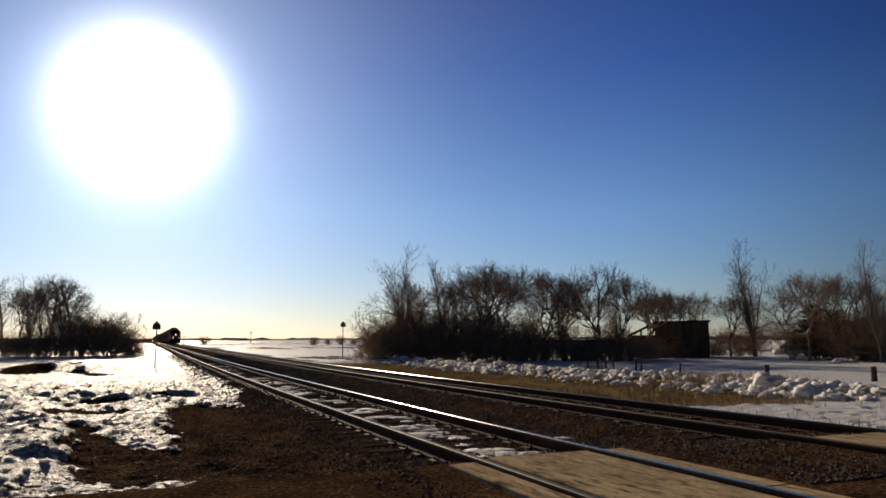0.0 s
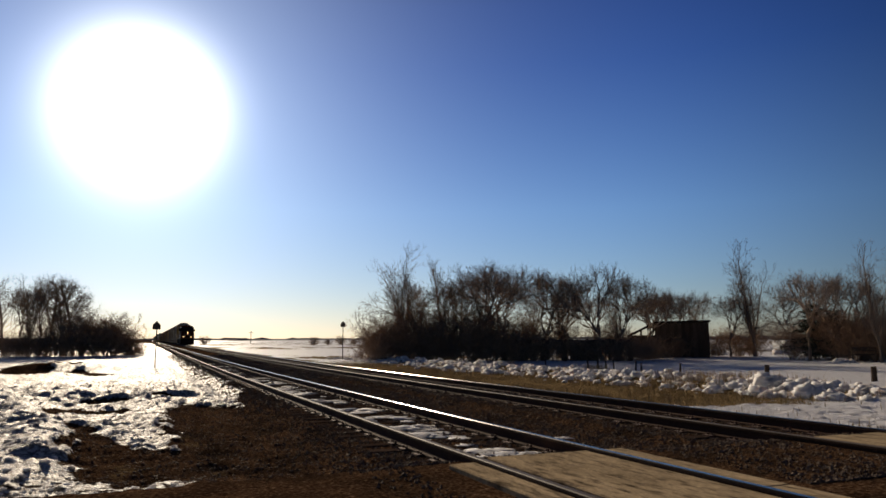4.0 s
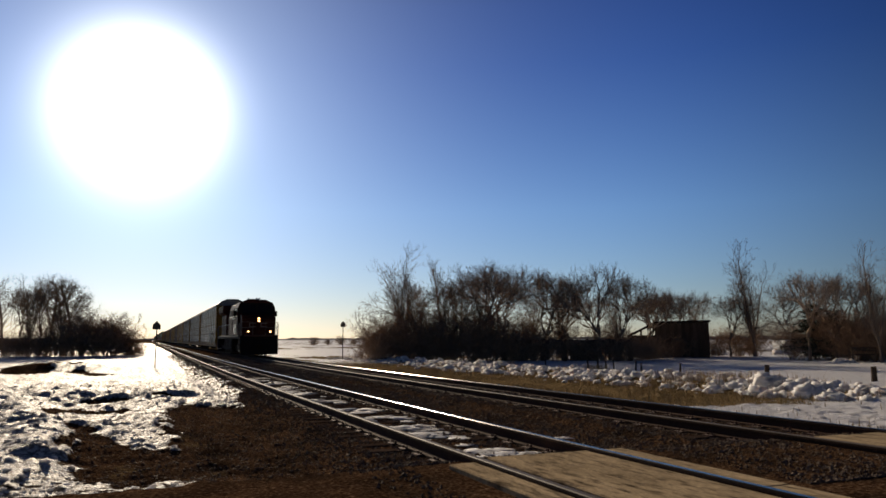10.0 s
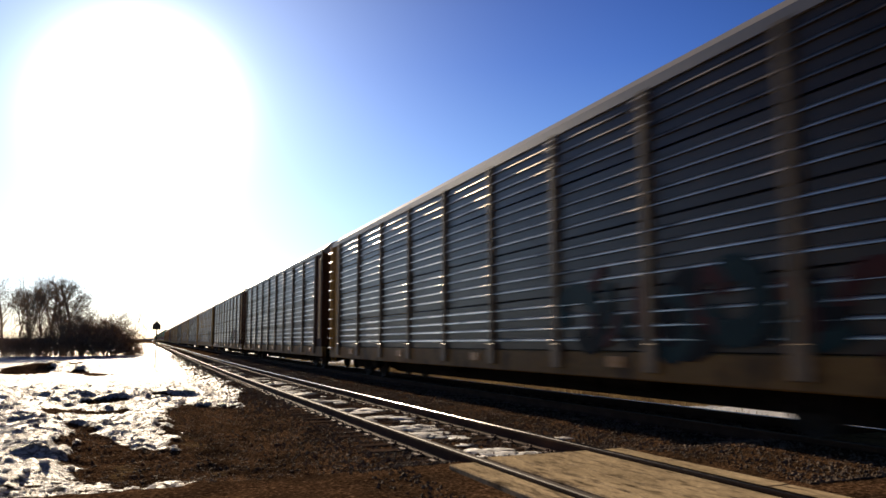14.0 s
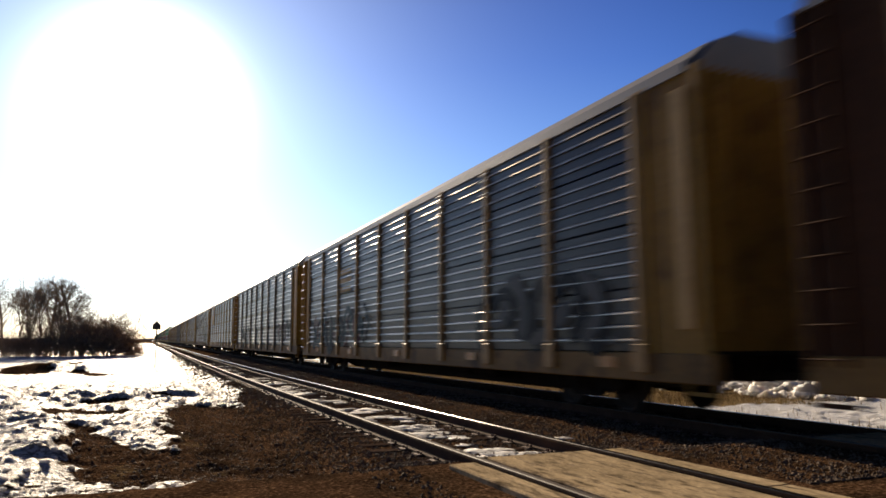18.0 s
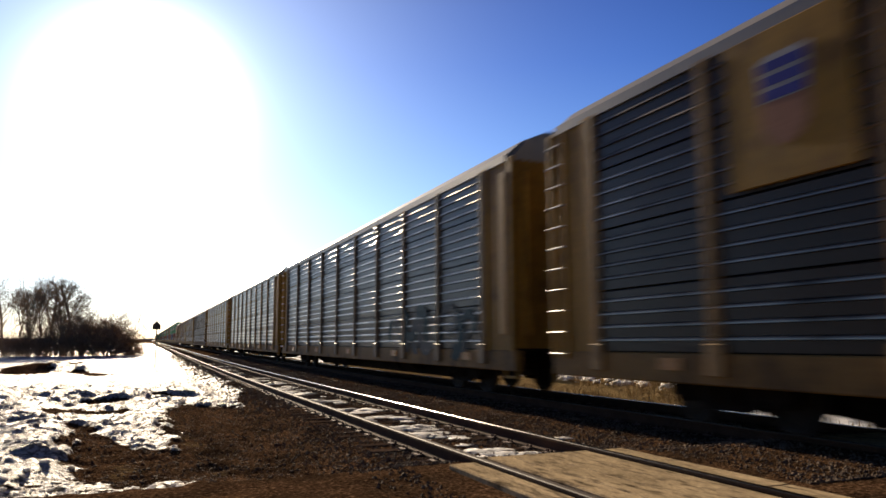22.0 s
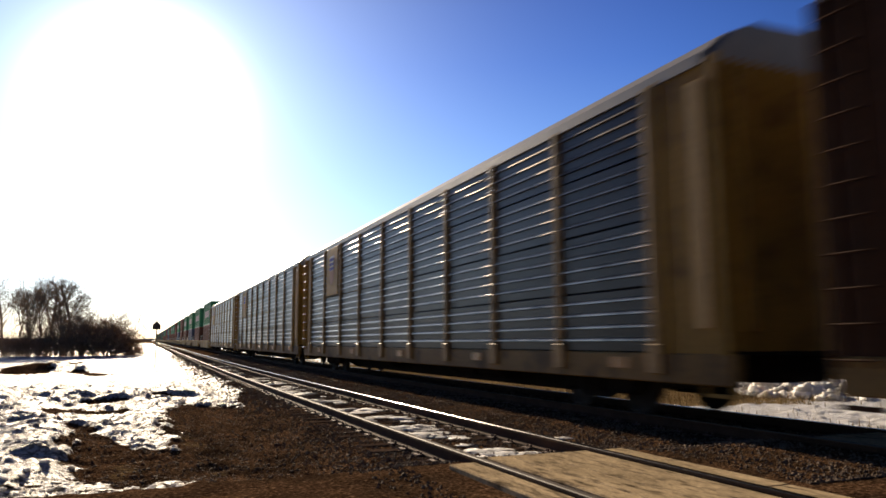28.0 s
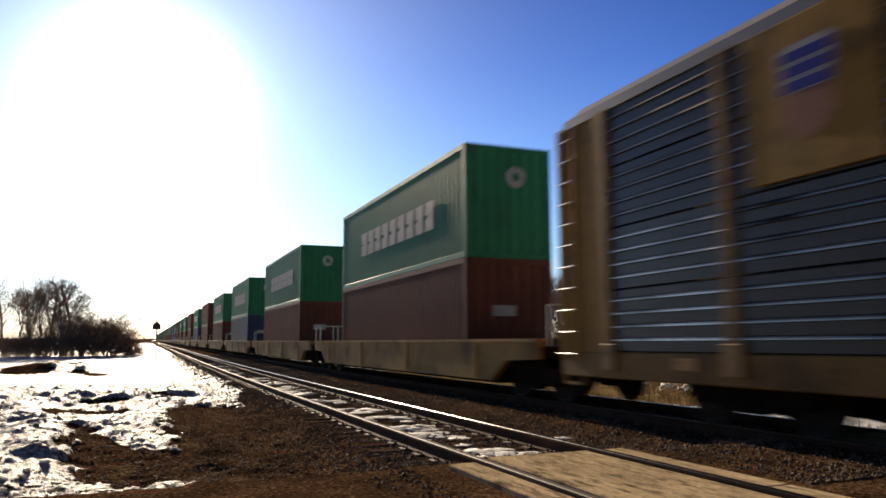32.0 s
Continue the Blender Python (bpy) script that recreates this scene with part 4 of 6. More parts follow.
def wheelset_mesh(r):
    s = Shape()
    for sgn in (-1, 1):
        c = sgn * 0.7525
        s.lathe([(c - 0.065, r * 0.2), (c - 0.06, r * 0.55), (c - 0.03, r * 0.80), (c - 0.065, r * 0.88), (c - 0.065, r), (c + 0.065, r), (c + 0.065, r * 0.86), (c + 0.02, r * 0.80), (c + 0.04, r * 0.3), (c + 0.08, r * 0.2)], "x", sides=18)
        for k in range(5):
            a = 2 * math.pi * k / 5
            s.box(c + sgn * 0.03 - 0.02, c + sgn * 0.03 + 0.03, r * 0.6 * math.cos(a) - 0.03, r * 0.6 * math.cos(a) + 0.03, r * 0.6 * math.sin(a) - 0.03, r * 0.6 * math.sin(a) + 0.03)
    s.tube([(-0.98, 0, 0), (0.98, 0, 0)], 0.08, 8)
    return s.mesh("wheelset", M["wheel"])


def truck_frame_mesh():
    """A two-axle freight truck: cast side frames, bolster, springs, axle boxes."""
    s = Shape()
    for sgn in (-1, 1):
        x0, x1 = sorted((sgn * 0.93, sgn * 1.07))
        poly = [(-1.15, 0.40), (-1.15, 0.62), (-0.75, 0.68), (-0.45, 0.86), (0.45, 0.86), (0.75, 0.68), (1.15, 0.62), (1.15, 0.40), (0.72, 0.42), (0.40, 0.24), (-0.40, 0.24), (-0.72, 0.42)]
        s.prism(poly, x0, x1, "x")
        for y in (-0.89, 0.89):
            s.lathe([(x0 - 0.03, 0.12), (x0 - 0.03, 0.15), (x1 + 0.03, 0.15), (x1 + 0.06 * 1, 0.08)], "x", (0, y, WHEEL_R), 10)
        for y in (-0.2, 0, 0.2):
            s.lathe([(0.34, 0.07), (0.58, 0.07)], "z", (sgn * 1.09, y, 0), 8)
    s.box(-1.1, 1.1, -0.22, 0.22, 0.56, 0.84, 0.03)
    return s.mesh("truck", M["under"])


TRUCK, WSET = truck_frame_mesh(), wheelset_mesh(WHEEL_R)


def add_truck(car, y, sets):
    t = part("truck", TRUCK, None, car, at=pose(0, y, 0))
    for dy in (-0.89, 0.89):
        sets.append((part("wheelset", WSET, None, t, at=pose(0, dy, WHEEL_R)), (0, dy, WHEEL_R), WHEEL_R))


def coupler_shape(y0, y1):
    s = Shape()
    s.box(-0.07, 0.07, min(y0, y1), max(y0, y1), 0.75, 0.95, 0.02)
    s.box(-0.16, 0.16, y1 - 0.14, y1 + 0.14, 0.68, 1.02, 0.05)
    return s


# autorack: shared pieces
BAYS, BAY = 9, 2.68
FIRST_POST = -BAYS * BAY / 2
RACK_L, RACK_HALF = 28.55, 13.62
TIER_Z = (1.04, 2.02, 3.02, 4.02, 5.0)


def panel_mesh(h, w):
    """One flat side sheet with thin rounded ribs, standing in the plane x = 0 and facing -x."""
    prof, kinds, n = [(0.0, 0.0)], [], 4
    for k in range(n):
        z = h * (0.15 + 0.215 * k)
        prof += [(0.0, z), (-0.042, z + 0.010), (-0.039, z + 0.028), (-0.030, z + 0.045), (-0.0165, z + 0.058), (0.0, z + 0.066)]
        # only upward rib faces take the lighter metal that paints the glint
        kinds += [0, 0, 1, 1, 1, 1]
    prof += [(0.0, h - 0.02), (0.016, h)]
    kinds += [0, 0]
    vs = [(px, sy * w / 2, pz) for sy in (-1, 1) for px, pz in prof]
    m = len(prof)
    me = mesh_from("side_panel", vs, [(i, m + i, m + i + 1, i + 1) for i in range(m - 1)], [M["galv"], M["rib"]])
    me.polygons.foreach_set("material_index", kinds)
    return me


def rack_shapes():
    sh = {}
    s = Shape()
    s.box(-1.50, 1.50, -13.5, 13.5, 1.00, 1.06)
    s.prism([(-13.3, 0.98), (-13.3, 0.62), (-11.3, 0.55), (-8.3, 0.22), (8.3, 0.22), (11.3, 0.55), (13.3, 0.62), (13.3, 0.98)], -0.42, 0.42, "x")
    for k in range(12):
        y = -12.4 + 24.8 * k / 11
        s.box(-1.45, 1.45, y - 0.07, y + 0.07, 0.84, 1.0)
    sh["deck"] = s
    s = Shape()
    s.box(-SIDE - 0.02, -SIDE + 0.16, -13.55, 13.55, 0.60, 1.02, 0.02)
    sh["sill"] = s
    s = Shape()
    s.box(SIDE - 0.16, SIDE + 0.02, -13.55, 13.55, 0.60, 1.02, 0.02)
    sh["sill2"] = s
    # a roof of three folds with a raised rib at each joint
    prof = [(-SIDE - 0.03, 5.02), (-SIDE - 0.03, 5.09), (-1.16, 5.44), (-0.55, 5.70), (0.55, 5.70), (1.16, 5.44), (SIDE + 0.03, 5.09), (SIDE + 0.03, 5.02), (0, 4.96)]
    s = Shape()
    s.prism(prof, -RACK_HALF + 0.35, RACK_HALF - 0.35)
    sh["roof"] = s
    s = Shape()
    s.prism([(-SIDE - 0.045, 4.96), (-SIDE + 0.02, 4.96), (-SIDE + 0.02, 5.12), (-SIDE - 0.045, 5.12)], -RACK_HALF + 0.35, RACK_HALF - 0.35)
    sh["rail"] = s
    s = Shape()
    s.box(-0.055, 0.0, -0.11, 0.11, 0.98, 5.0)
    s.box(-0.085, -0.05, -0.05, 0.05, 1.02, 4.96)
    s.box(-0.10, 0.02, -0.14, 0.14, 0.72, 1.15, 0.015)
    sh["post"] = s
    s = Shape()
    s.box(-SIDE - 0.0, -SIDE + 0.05, -0.65, 0.65, 1.0, 5.02)
    sh["corner"] = s
    s = Shape()
    s.box(-SIDE - 0.05, -SIDE - 0.001, -0.08, 0.08, 1.0, 5.02, 0.01)
    sh["corner_post"] = s
    s = Shape()
    s.box(SIDE - 0.05, SIDE, -13.2, 13.2, 1.0, 5.02)
    for k in range(BAYS + 1):
        y = FIRST_POST + k * BAY
        s.box(SIDE - 0.01, SIDE + 0.05, y - 0.1, y + 0.1, 1.0, 5.02)
    sh["back_wall"] = s
    # end doors: tall folded leaves
    s = Shape()
    fold = []
    for k in range(8):
        x = -1.46 + k * 0.18
        fold += [(x, -0.03), (x + 0.06, -0.03), (x + 0.09, -0.10), (x + 0.15, -0.10)]
    s.prism(fold + [(-0.02, -0.03), (-0.02, 0.05), (-1.46, 0.05)], 1.05, 4.95, "z")
    sh["leaf"] = s
    s = Shape()
    s.prism([(-1.46, 4.95), (-1.46, 5.06), (-1.1, 5.45), (-0.4, 5.60), (0.4, 5.60), (1.1, 5.45), (1.46, 5.06), (1.46, 4.95)], -0.06, 0.06)
    sh["hood"] = s
    s = Shape()
    s.box(-0.20, 0.0, -0.06, 0.06, 1.3, 4.7, 0.01)
    sh["jamb"] = s
    s = Shape()
    s.tube([(0, -0.21, 0), (-0.09, -0.21, 0), (-0.09, 0.21, 0), (0, 0.21, 0)], 0.014, 6)
    sh["rung"] = s
    s = Shape()
    s.tube([(0, -0.17, 0), (-0.06, -0.17, 0), (-0.06, 0.17, 0), (0, 0.17, 0)], 0.010, 6)
    sh["short_rung"] = s
    s = Shape()
    s.box(-0.07, -0.045, -0.13, 0.13, 1.35, 4.75, 0.008)
    sh["edge"] = s
    s = Shape()
    for y in (-0.22, 0.22):
        s.box(-0.06, 0.0, y - 0.02, y + 0.02, 0.9, 4.95)
    sh["stile"] = s
    s = Shape()
    s.box(-0.30, 0.30, -0.03, 0.03, 0.45, 0.50)
    for x in (-0.28, 0.28):
        s.box(x - 0.02, x + 0.02, -0.03, 0.03, 0.45, 0.95)
    sh["step"] = s
    return sh


RS = rack_shapes()
PANEL = [panel_mesh(TIER_Z[i + 1] - TIER_Z[i] - 0.02, BAY - 0.10) for i in range(4)]
RACK_CACHE = {}


def rack_mesh(key, material):
    k = (key, material.name)
    if k not in RACK_CACHE:
        RACK_CACHE[k] = RS[key].mesh(key, material)
    return RACK_CACHE[k]


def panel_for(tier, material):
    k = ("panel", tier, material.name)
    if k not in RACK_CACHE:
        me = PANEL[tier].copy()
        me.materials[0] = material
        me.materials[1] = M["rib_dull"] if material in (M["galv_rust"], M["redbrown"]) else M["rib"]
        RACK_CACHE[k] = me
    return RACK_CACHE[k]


def emblem(car, y, paint):
    """The yellow plate with a faded shield: blue bars over a pale field."""
    s = Shape()
    s.box(-SIDE - 0.075, -SIDE - 0.03, y - 0.95, y + 0.95, 3.05, 4.95, 0.01)
    pl = part("emblem_plate", s, paint, car, "yellow plate with a faded shield")
    q = Shape()
    q.prism([(y - 0.34, 4.02), (y + 0.34, 4.02), (y + 0.38, 4.56), (y + 0.20, 4.63), (y, 4.60), (y - 0.20, 4.63), (y - 0.38, 4.56)], -SIDE - 0.081, -SIDE - 0.076, "x")
    part("shield_top", q, M["logo_white"], pl, "faded white upper half of the shield")
    for z in (4.47, 4.29, 4.11):
        q = Shape()
        q.box(-SIDE - 0.087, -SIDE - 0.082, y - 0.34, y + 0.34, z - 0.06, z + 0.06)
        part("stripe", q, M["logo_blue"], pl)
    q = Shape()
    q.prism([(y - 0.36, 4.03), (y + 0.36, 4.03), (y + 0.34, 3.70), (y + 0.18, 3.52), (y, 3.46), (y - 0.18, 3.52), (y - 0.34, 3.70)], -SIDE - 0.083, -SIDE - 0.076, "x")
    part("shield", q, M["logo_red"], pl)


def graffiti(car, y0, y1, z0, z1, cols, seed):
    """Overlapping sprayed letters-like loops and slabs with no meaning."""
    rnd = random.Random(seed)
    n = max(6, int((y1 - y0) / 0.40))
    for i in range(n):
        y = y0 + (i + 0.5) * (y1 - y0) / n
        s = Shape()
        w, h = (y1 - y0) / n * rnd.uniform(1.2, 2.6), (z1 - z0) * rnd.uniform(0.45, 1.05)
        zc = (z0 + z1) / 2 + rnd.uniform(-0.25, 0.2)
        k0, k1 = rnd.uniform(0, 6.28), rnd.uniform(2.0, 5.0)
        wide = rnd.uniform(0.06, 0.2)
        ring = []
        for k in range(12):
            a = k0 + k1 * k / 11
            ring.append((y + 0.5 * w * math.cos(a), zc + 0.5 * h * math.sin(a)))
        x, edge = -SIDE - 0.040 - 0.0005 * i, []
        for j in range(12):
            (a0, b0), (a1, b1) = ring[max(j - 1, 0)], ring[min(j + 1, 11)]
            dx, dz = a1 - a0, b1 - b0
            ln = max(1e-4, math.hypot(dx, dz))
            nx, nz = -dz / ln * wide, dx / ln * wide
            edge += [(x, ring[j][0] - nx, ring[j][1] - nz), (x, ring[j][0] + nx, ring[j][1] + nz)]
        s.put(edge, [(2 * j, 2 * j + 2, 2 * j + 3, 2 * j + 1) for j in range(11)])
        part("graffiti", s, M[cols[i % len(cols)]], car, "sprayed looping graffiti")


def make_rack(k, sheet, paint, words, has_emblem, tags, post, low=None):
    """One covered car-carrying wagon; its middle is the origin and the rear lies at +y."""
    car = thing("autorack_wagon", words, "freight wagon", "autorack wagons of the train")
    bend = random.Random(40 + k)
    part("deck", rack_mesh("deck", M["under"]), None, car)
    part("side_sill", rack_mesh("sill", M["sill"]), None, car, "grimy yellow side sill")
    part("side_sill", rack_mesh("sill2", M["sill"]), None, car)
    part("roof", rack_mesh("roof", M["roof_sheet"]), None, car, "folded grey sheet roof")
    part("top_rail", rack_mesh("rail", M["roof_sheet"]), None, car)
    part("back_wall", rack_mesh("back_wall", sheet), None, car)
    for b in range(BAYS):
        for t in range(4):
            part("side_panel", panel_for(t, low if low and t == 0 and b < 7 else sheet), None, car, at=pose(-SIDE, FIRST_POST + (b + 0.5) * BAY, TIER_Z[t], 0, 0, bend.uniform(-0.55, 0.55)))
    for b in range(BAYS + 1):
        part("side_post", rack_mesh("post", post), None, car, at=pose(-SIDE, FIRST_POST + b * BAY, 0))
    # short bars in bright steel, coloured for the sun glints on rungs
    for b in (2, 3):
        for r in range(4):
            part("grab_bar", rack_mesh("short_rung", M["chrome"]), None, car, "short grab bar, bright coloured to stand in for sun glints", at=pose(-SIDE - 0.05, FIRST_POST + b * BAY, 4.42 + 0.15 * r))
    for sgn in (-1, 1):
        y = sgn * 12.85
        part("corner_panel", rack_mesh("corner", paint), None, car, at=pose(0, y, 0))
        part("corner_panel", rack_mesh("corner", paint), None, car, at=pose(0, y, 0, 0, 0, 180))
        for dy in (-0.58, 0.60):
            part("corner_post", rack_mesh("corner_post", paint), None, car, at=pose(0, y + dy, 0))
        part("end_hood", rack_mesh("hood", M["roof_sheet"]), None, car, at=pose(0, sgn * 13.35, 0))
        for a in (0, 180):
            part("end_door", rack_mesh("leaf", paint), None, car, at=pose(0, sgn * 13.45, 0, 0, 0, a))
        for a in (-1, 1):
            part("door_jamb", rack_mesh("jamb", paint), None, car, at=pose(a * 1.25 + 0.1, sgn * 13.56, 0))
        # sunlight on the leading door edge is painted as a paler yellow
        if sgn < 0:
            part("door_edge", rack_mesh("edge", M["sunlit_yellow"]), None, car, "yellow door edge, coloured paler as if struck by sun", at=pose(-SIDE, -13.1, 0))
        if sgn < 0 and k == 0:
            near = part("ladder", rack_mesh("stile", paint), None, car, at=pose(-SIDE, -13.30, 0))
            for r in range(11):
                part("rung", rack_mesh("short_rung", M["chrome"]), None, near, at=pose(-0.03, 0, 0.98 + 0.375 * r))
        lad = part("ladder", rack_mesh("stile", paint), None, car, at=pose(sgn * -SIDE, sgn * 13.22, 0, 0, 0, 0 if sgn > 0 else 180))
        for r in range(11):
            part("rung", rack_mesh("rung", paint if paint == M["dark_end"] else M["chrome"]), None, lad, at=pose(-0.03, 0, 0.98 + 0.375 * r))
        part("step", rack_mesh("step", paint), None, car, at=pose(-SIDE + 0.05, sgn * 13.25, 0, 0, 0, 90))
        part("coupler", coupler_shape(sgn * 13.3, sgn * 14.2), M["under"], car)
    sets = []
    for y in (-9.75, 9.75):
        add_truck(car, y, sets)
    if has_emblem:
        emblem(car, 8.0, paint)
    for args in tags:
        graffiti(car, *args)
    if k == 3:
        for z in (3.05, 3.38, 3.71):
            q = Shape()
            q.box(-SIDE - 0.036, -SIDE - 0.030, 4.85, 6.45, z, z + 0.2)
            part("stencil_bar", q, M["yellow"], car, "yellow stencilled lettering as plain bars")
    # under-floor gear
    for y in (-5.2, -3.6, 2.8):
        q = Shape()
        q.lathe([(-0.7, 0.05), (-0.62, 0.22), (0.62, 0.22), (0.7, 0.05)], "y", (-0.8, y, 0.60), 12)
        part("air_tank", q, M["under"], car)
    q = Shape()
    q.tube([(-1.2, -8.0, 0.62), (-1.2, 8.0, 0.62)], 0.03, 6)
    part("brake_pipe", q, M["under"], car)
    for b in range(0, BAYS, 2):
        q = Shape()
        q.box(-SIDE - 0.045, -SIDE - 0.022, FIRST_POST + 0.7 + b * BAY, FIRST_POST + 1.15 + b * BAY, 0.78, 0.95)
        part("placard", q, M["amber"], car, "small amber reflector plate")
    VEHICLES.append((car, 41.4 + RACK_L * (k + 0.5), 9.75, sets))
    return car


def make_racks():
    g, r, b, o, yl = M["galv"], M["galv_rust"], M["galv_blue"], M["redbrown"], M["yellow"]
    plain = "covered autorack wagon with grey ribbed side sheets and yellow posts"
    e, pg = M["dark_end"], M["post_grey"]
    yp = M["post_tan"]
    specs = [
        (g, yl, "covered autorack wagon, grey ribbed sheets, yellow ends, behind the locomotive", False, [(-11, -4.5, 1.1, 2.2, ("spray_teal", "spray_red", "spray_dark"), 1)], pg),
        (r, e, "covered autorack wagon with rust-streaked sheets and dark brown ends", False, [], pg),
        (r, e, "covered autorack wagon with dull sheets, brown ends and red graffiti", False, [(-10.5, -5.5, 1.1, 2.0, ("spray_red", "spray_dark"), 2)], pg),
        (r, yl, "covered autorack wagon with teal and pale graffiti along its lower sheets", False,
         [(2.5, 11.5, 1.1, 2.4, ("spray_teal", "spray_dark", "spray_teal", "spray_red"), 4), (-11.5, -6.5, 1.15, 2.3, ("spray_pale", "spray_dark"), 3)], yp),
        (g, yl, "covered autorack wagon with dark graffiti near both ends", False, [(-11, -8, 1.1, 2.1, ("spray_dark", "spray_red"), 5), (5, 9.5, 1.1, 2.3, ("spray_dark", "spray_teal"), 6)], pg),
        (r, yl, "covered autorack wagon with dull sheets, yellow posts and emblem plate", True, [], yp),
        (r, yl, "covered autorack wagon with pale and teal graffiti near its front", False, [(-11.5, -5.5, 1.1, 2.0, ("spray_teal", "spray_pale"), 7)], pg),
        (b, yl, "covered autorack wagon with bluish side sheets and yellow posts", False, [], yp),
        (g, yl, "covered autorack wagon with a pale lower row of sheets", False, [], yp, M["sheet_pale"]),
        (o, e, "covered autorack wagon with dark oxide-red sheets", False, [(4, 8, 3.6, 4.4, ("spray_pale",), 9)], pg),
        (r, yl, "covered autorack wagon with dull sheets and a yellow emblem plate", True, [], yp),
        (r, yl, "covered autorack wagon with yellow emblem plate, grey sheets, yellow posts", True, [(9.9, 11.8, 1.2, 2.0, ("spray_pale", "spray_dark"), 10)], yp),
        (b, yl, "last covered autorack wagon, bluish sheets and a yellow emblem plate", True, [(1.0, 5, 1.1, 1.9, ("spray_pale",), 11)], yp),
    ]
    for k, spec in enumerate(specs):
        make_rack(k, *spec)


make_racks()


# well wagons and their containers
def fold_strip(L, x, z0, z1):
    """A corrugated sheet standing in the plane y-z, its ribs facing -x."""
    n = int(L / 0.28)
    w = L / n
    prof = []
    for i in range(n):
        y = -L / 2 + i * w
        prof += [(y, 0), (y + 0.35 * w, 0), (y + 0.5 * w, 0.035), (y + 0.85 * w, 0.035)]
    prof.append((L / 2, 0))
    m = len(prof)
    return [(-(x - d), y, z) for z in (z0, z1) for y, d in prof], [(i, m + i, m + i + 1, i + 1) for i in range(m - 1)]


def container_parts(L, material, h=2.896):
    """The meshes of one container: core, corrugated sheets, corner posts and rails, each with its poses."""
    x, out = 1.219, []
    s = Shape()
    s.box(-x + 0.06, x - 0.06, -L / 2 + 0.06, L / 2 - 0.06, 0.10, h - 0.02)
    out.append(("shell", s.mesh("shell", material), [pose(0, 0, 0)]))
    s = Shape()
    s.put(*fold_strip(L - 0.2, x - 0.012, 0.14, h - 0.10))
    out.append(("side_panel", s.mesh("side_panel", material), [pose(0, 0, 0), pose(0, 0, 0, 0, 0, 180)]))
    s = Shape()
    s.put(*fold_strip(2 * x - 0.2, L / 2 - 0.012, 0.14, h - 0.10))
    out.append(("end_panel", s.mesh("end_panel", material), [pose(0, 0, 0, 0, 0, 90), pose(0, 0, 0, 0, 0, -90)]))
    s = Shape()
    s.box(-0.08, 0.08, -0.085, 0.085, 0, h, 0.006)
    out.append(("corner_post", s.mesh("corner_post", material), [pose(sx * (x - 0.08), sy * (L / 2 - 0.085), 0) for sx in (-1, 1) for sy in (-1, 1)]))
    for name, z in (("bottom_rail", 0.002), ("top_rail", h - 0.142)):
        s = Shape()
        s.box(-0.05, 0.05, -L / 2 + 0.17, L / 2 - 0.17, 0, 0.14, 0.006)
        out.append((name, s.mesh(name, material), [pose(sx * (x - 0.051), 0, z) for sx in (-1, 1)]))
        s = Shape()
        s.box(-x + 0.16, x - 0.16, -0.05, 0.05, 0, 0.14, 0.006)
        out.append(("end_" + name, s.mesh("end_" + name, material), [pose(0, sy * (L / 2 - 0.051), z) for sy in (-1, 1)]))
    return out


BOX = {k: container_parts(12.19, M[k]) for k in ("green", "brown", "blue")}


def make_container(colour, y, z, words, lettered):
    t = thing("shipping_container", words, "container", "stacked containers of the train")
    for name, me, places in BOX[colour]:
        for m in places:
            part(name, me, None, t, at=m)
    if lettered:
        for i in range(9):
            s = Shape()
            a = -3.6 + i * 0.82
            s.box(-1.227, -1.219, a - 0.33, a + 0.33, 1.0, 1.36)
            s.box(-1.227, -1.219, a - 0.33, a + 0.12, 1.36, 1.46)
            s.box(-1.227, -1.219, a - 0.33, a + 0.33, 1.46, 1.82)
            part("letter_block", s, M["box_letter"], t, "white lettering worn to plain blocks")
        s = Shape()
        s.lathe([(-6.103, 0.28), (-6.097, 0.28)], "y", (0.55 - 0.35, 0, 2.1), 20)
        em = part("emblem", s, M["box_letter"], t, "round white emblem")
        s = Shape()
        s.lathe([(-6.108, 0.11), (-6.104, 0.11)], "y", (0.20, 0, 2.1), 14)
        part("emblem_core", s, M[colour], em)
    else:
        s = Shape()
        s.box(-0.5, 0.15, -6.108, -6.1, 1.45, 1.72)
        part("placard", s, M["box_letter"], t, "small pale placard")
    for xx in (-0.75, -0.3, 0.3, 0.75):
        s = Shape()
        s.tube([(xx, 6.12, 0.15), (xx, 6.12, 2.75)], 0.02, 6)
        part("lock_rod", s, M["chrome"], t)
    VEHICLES.append((t, y, 6.0, [], z))
    return t


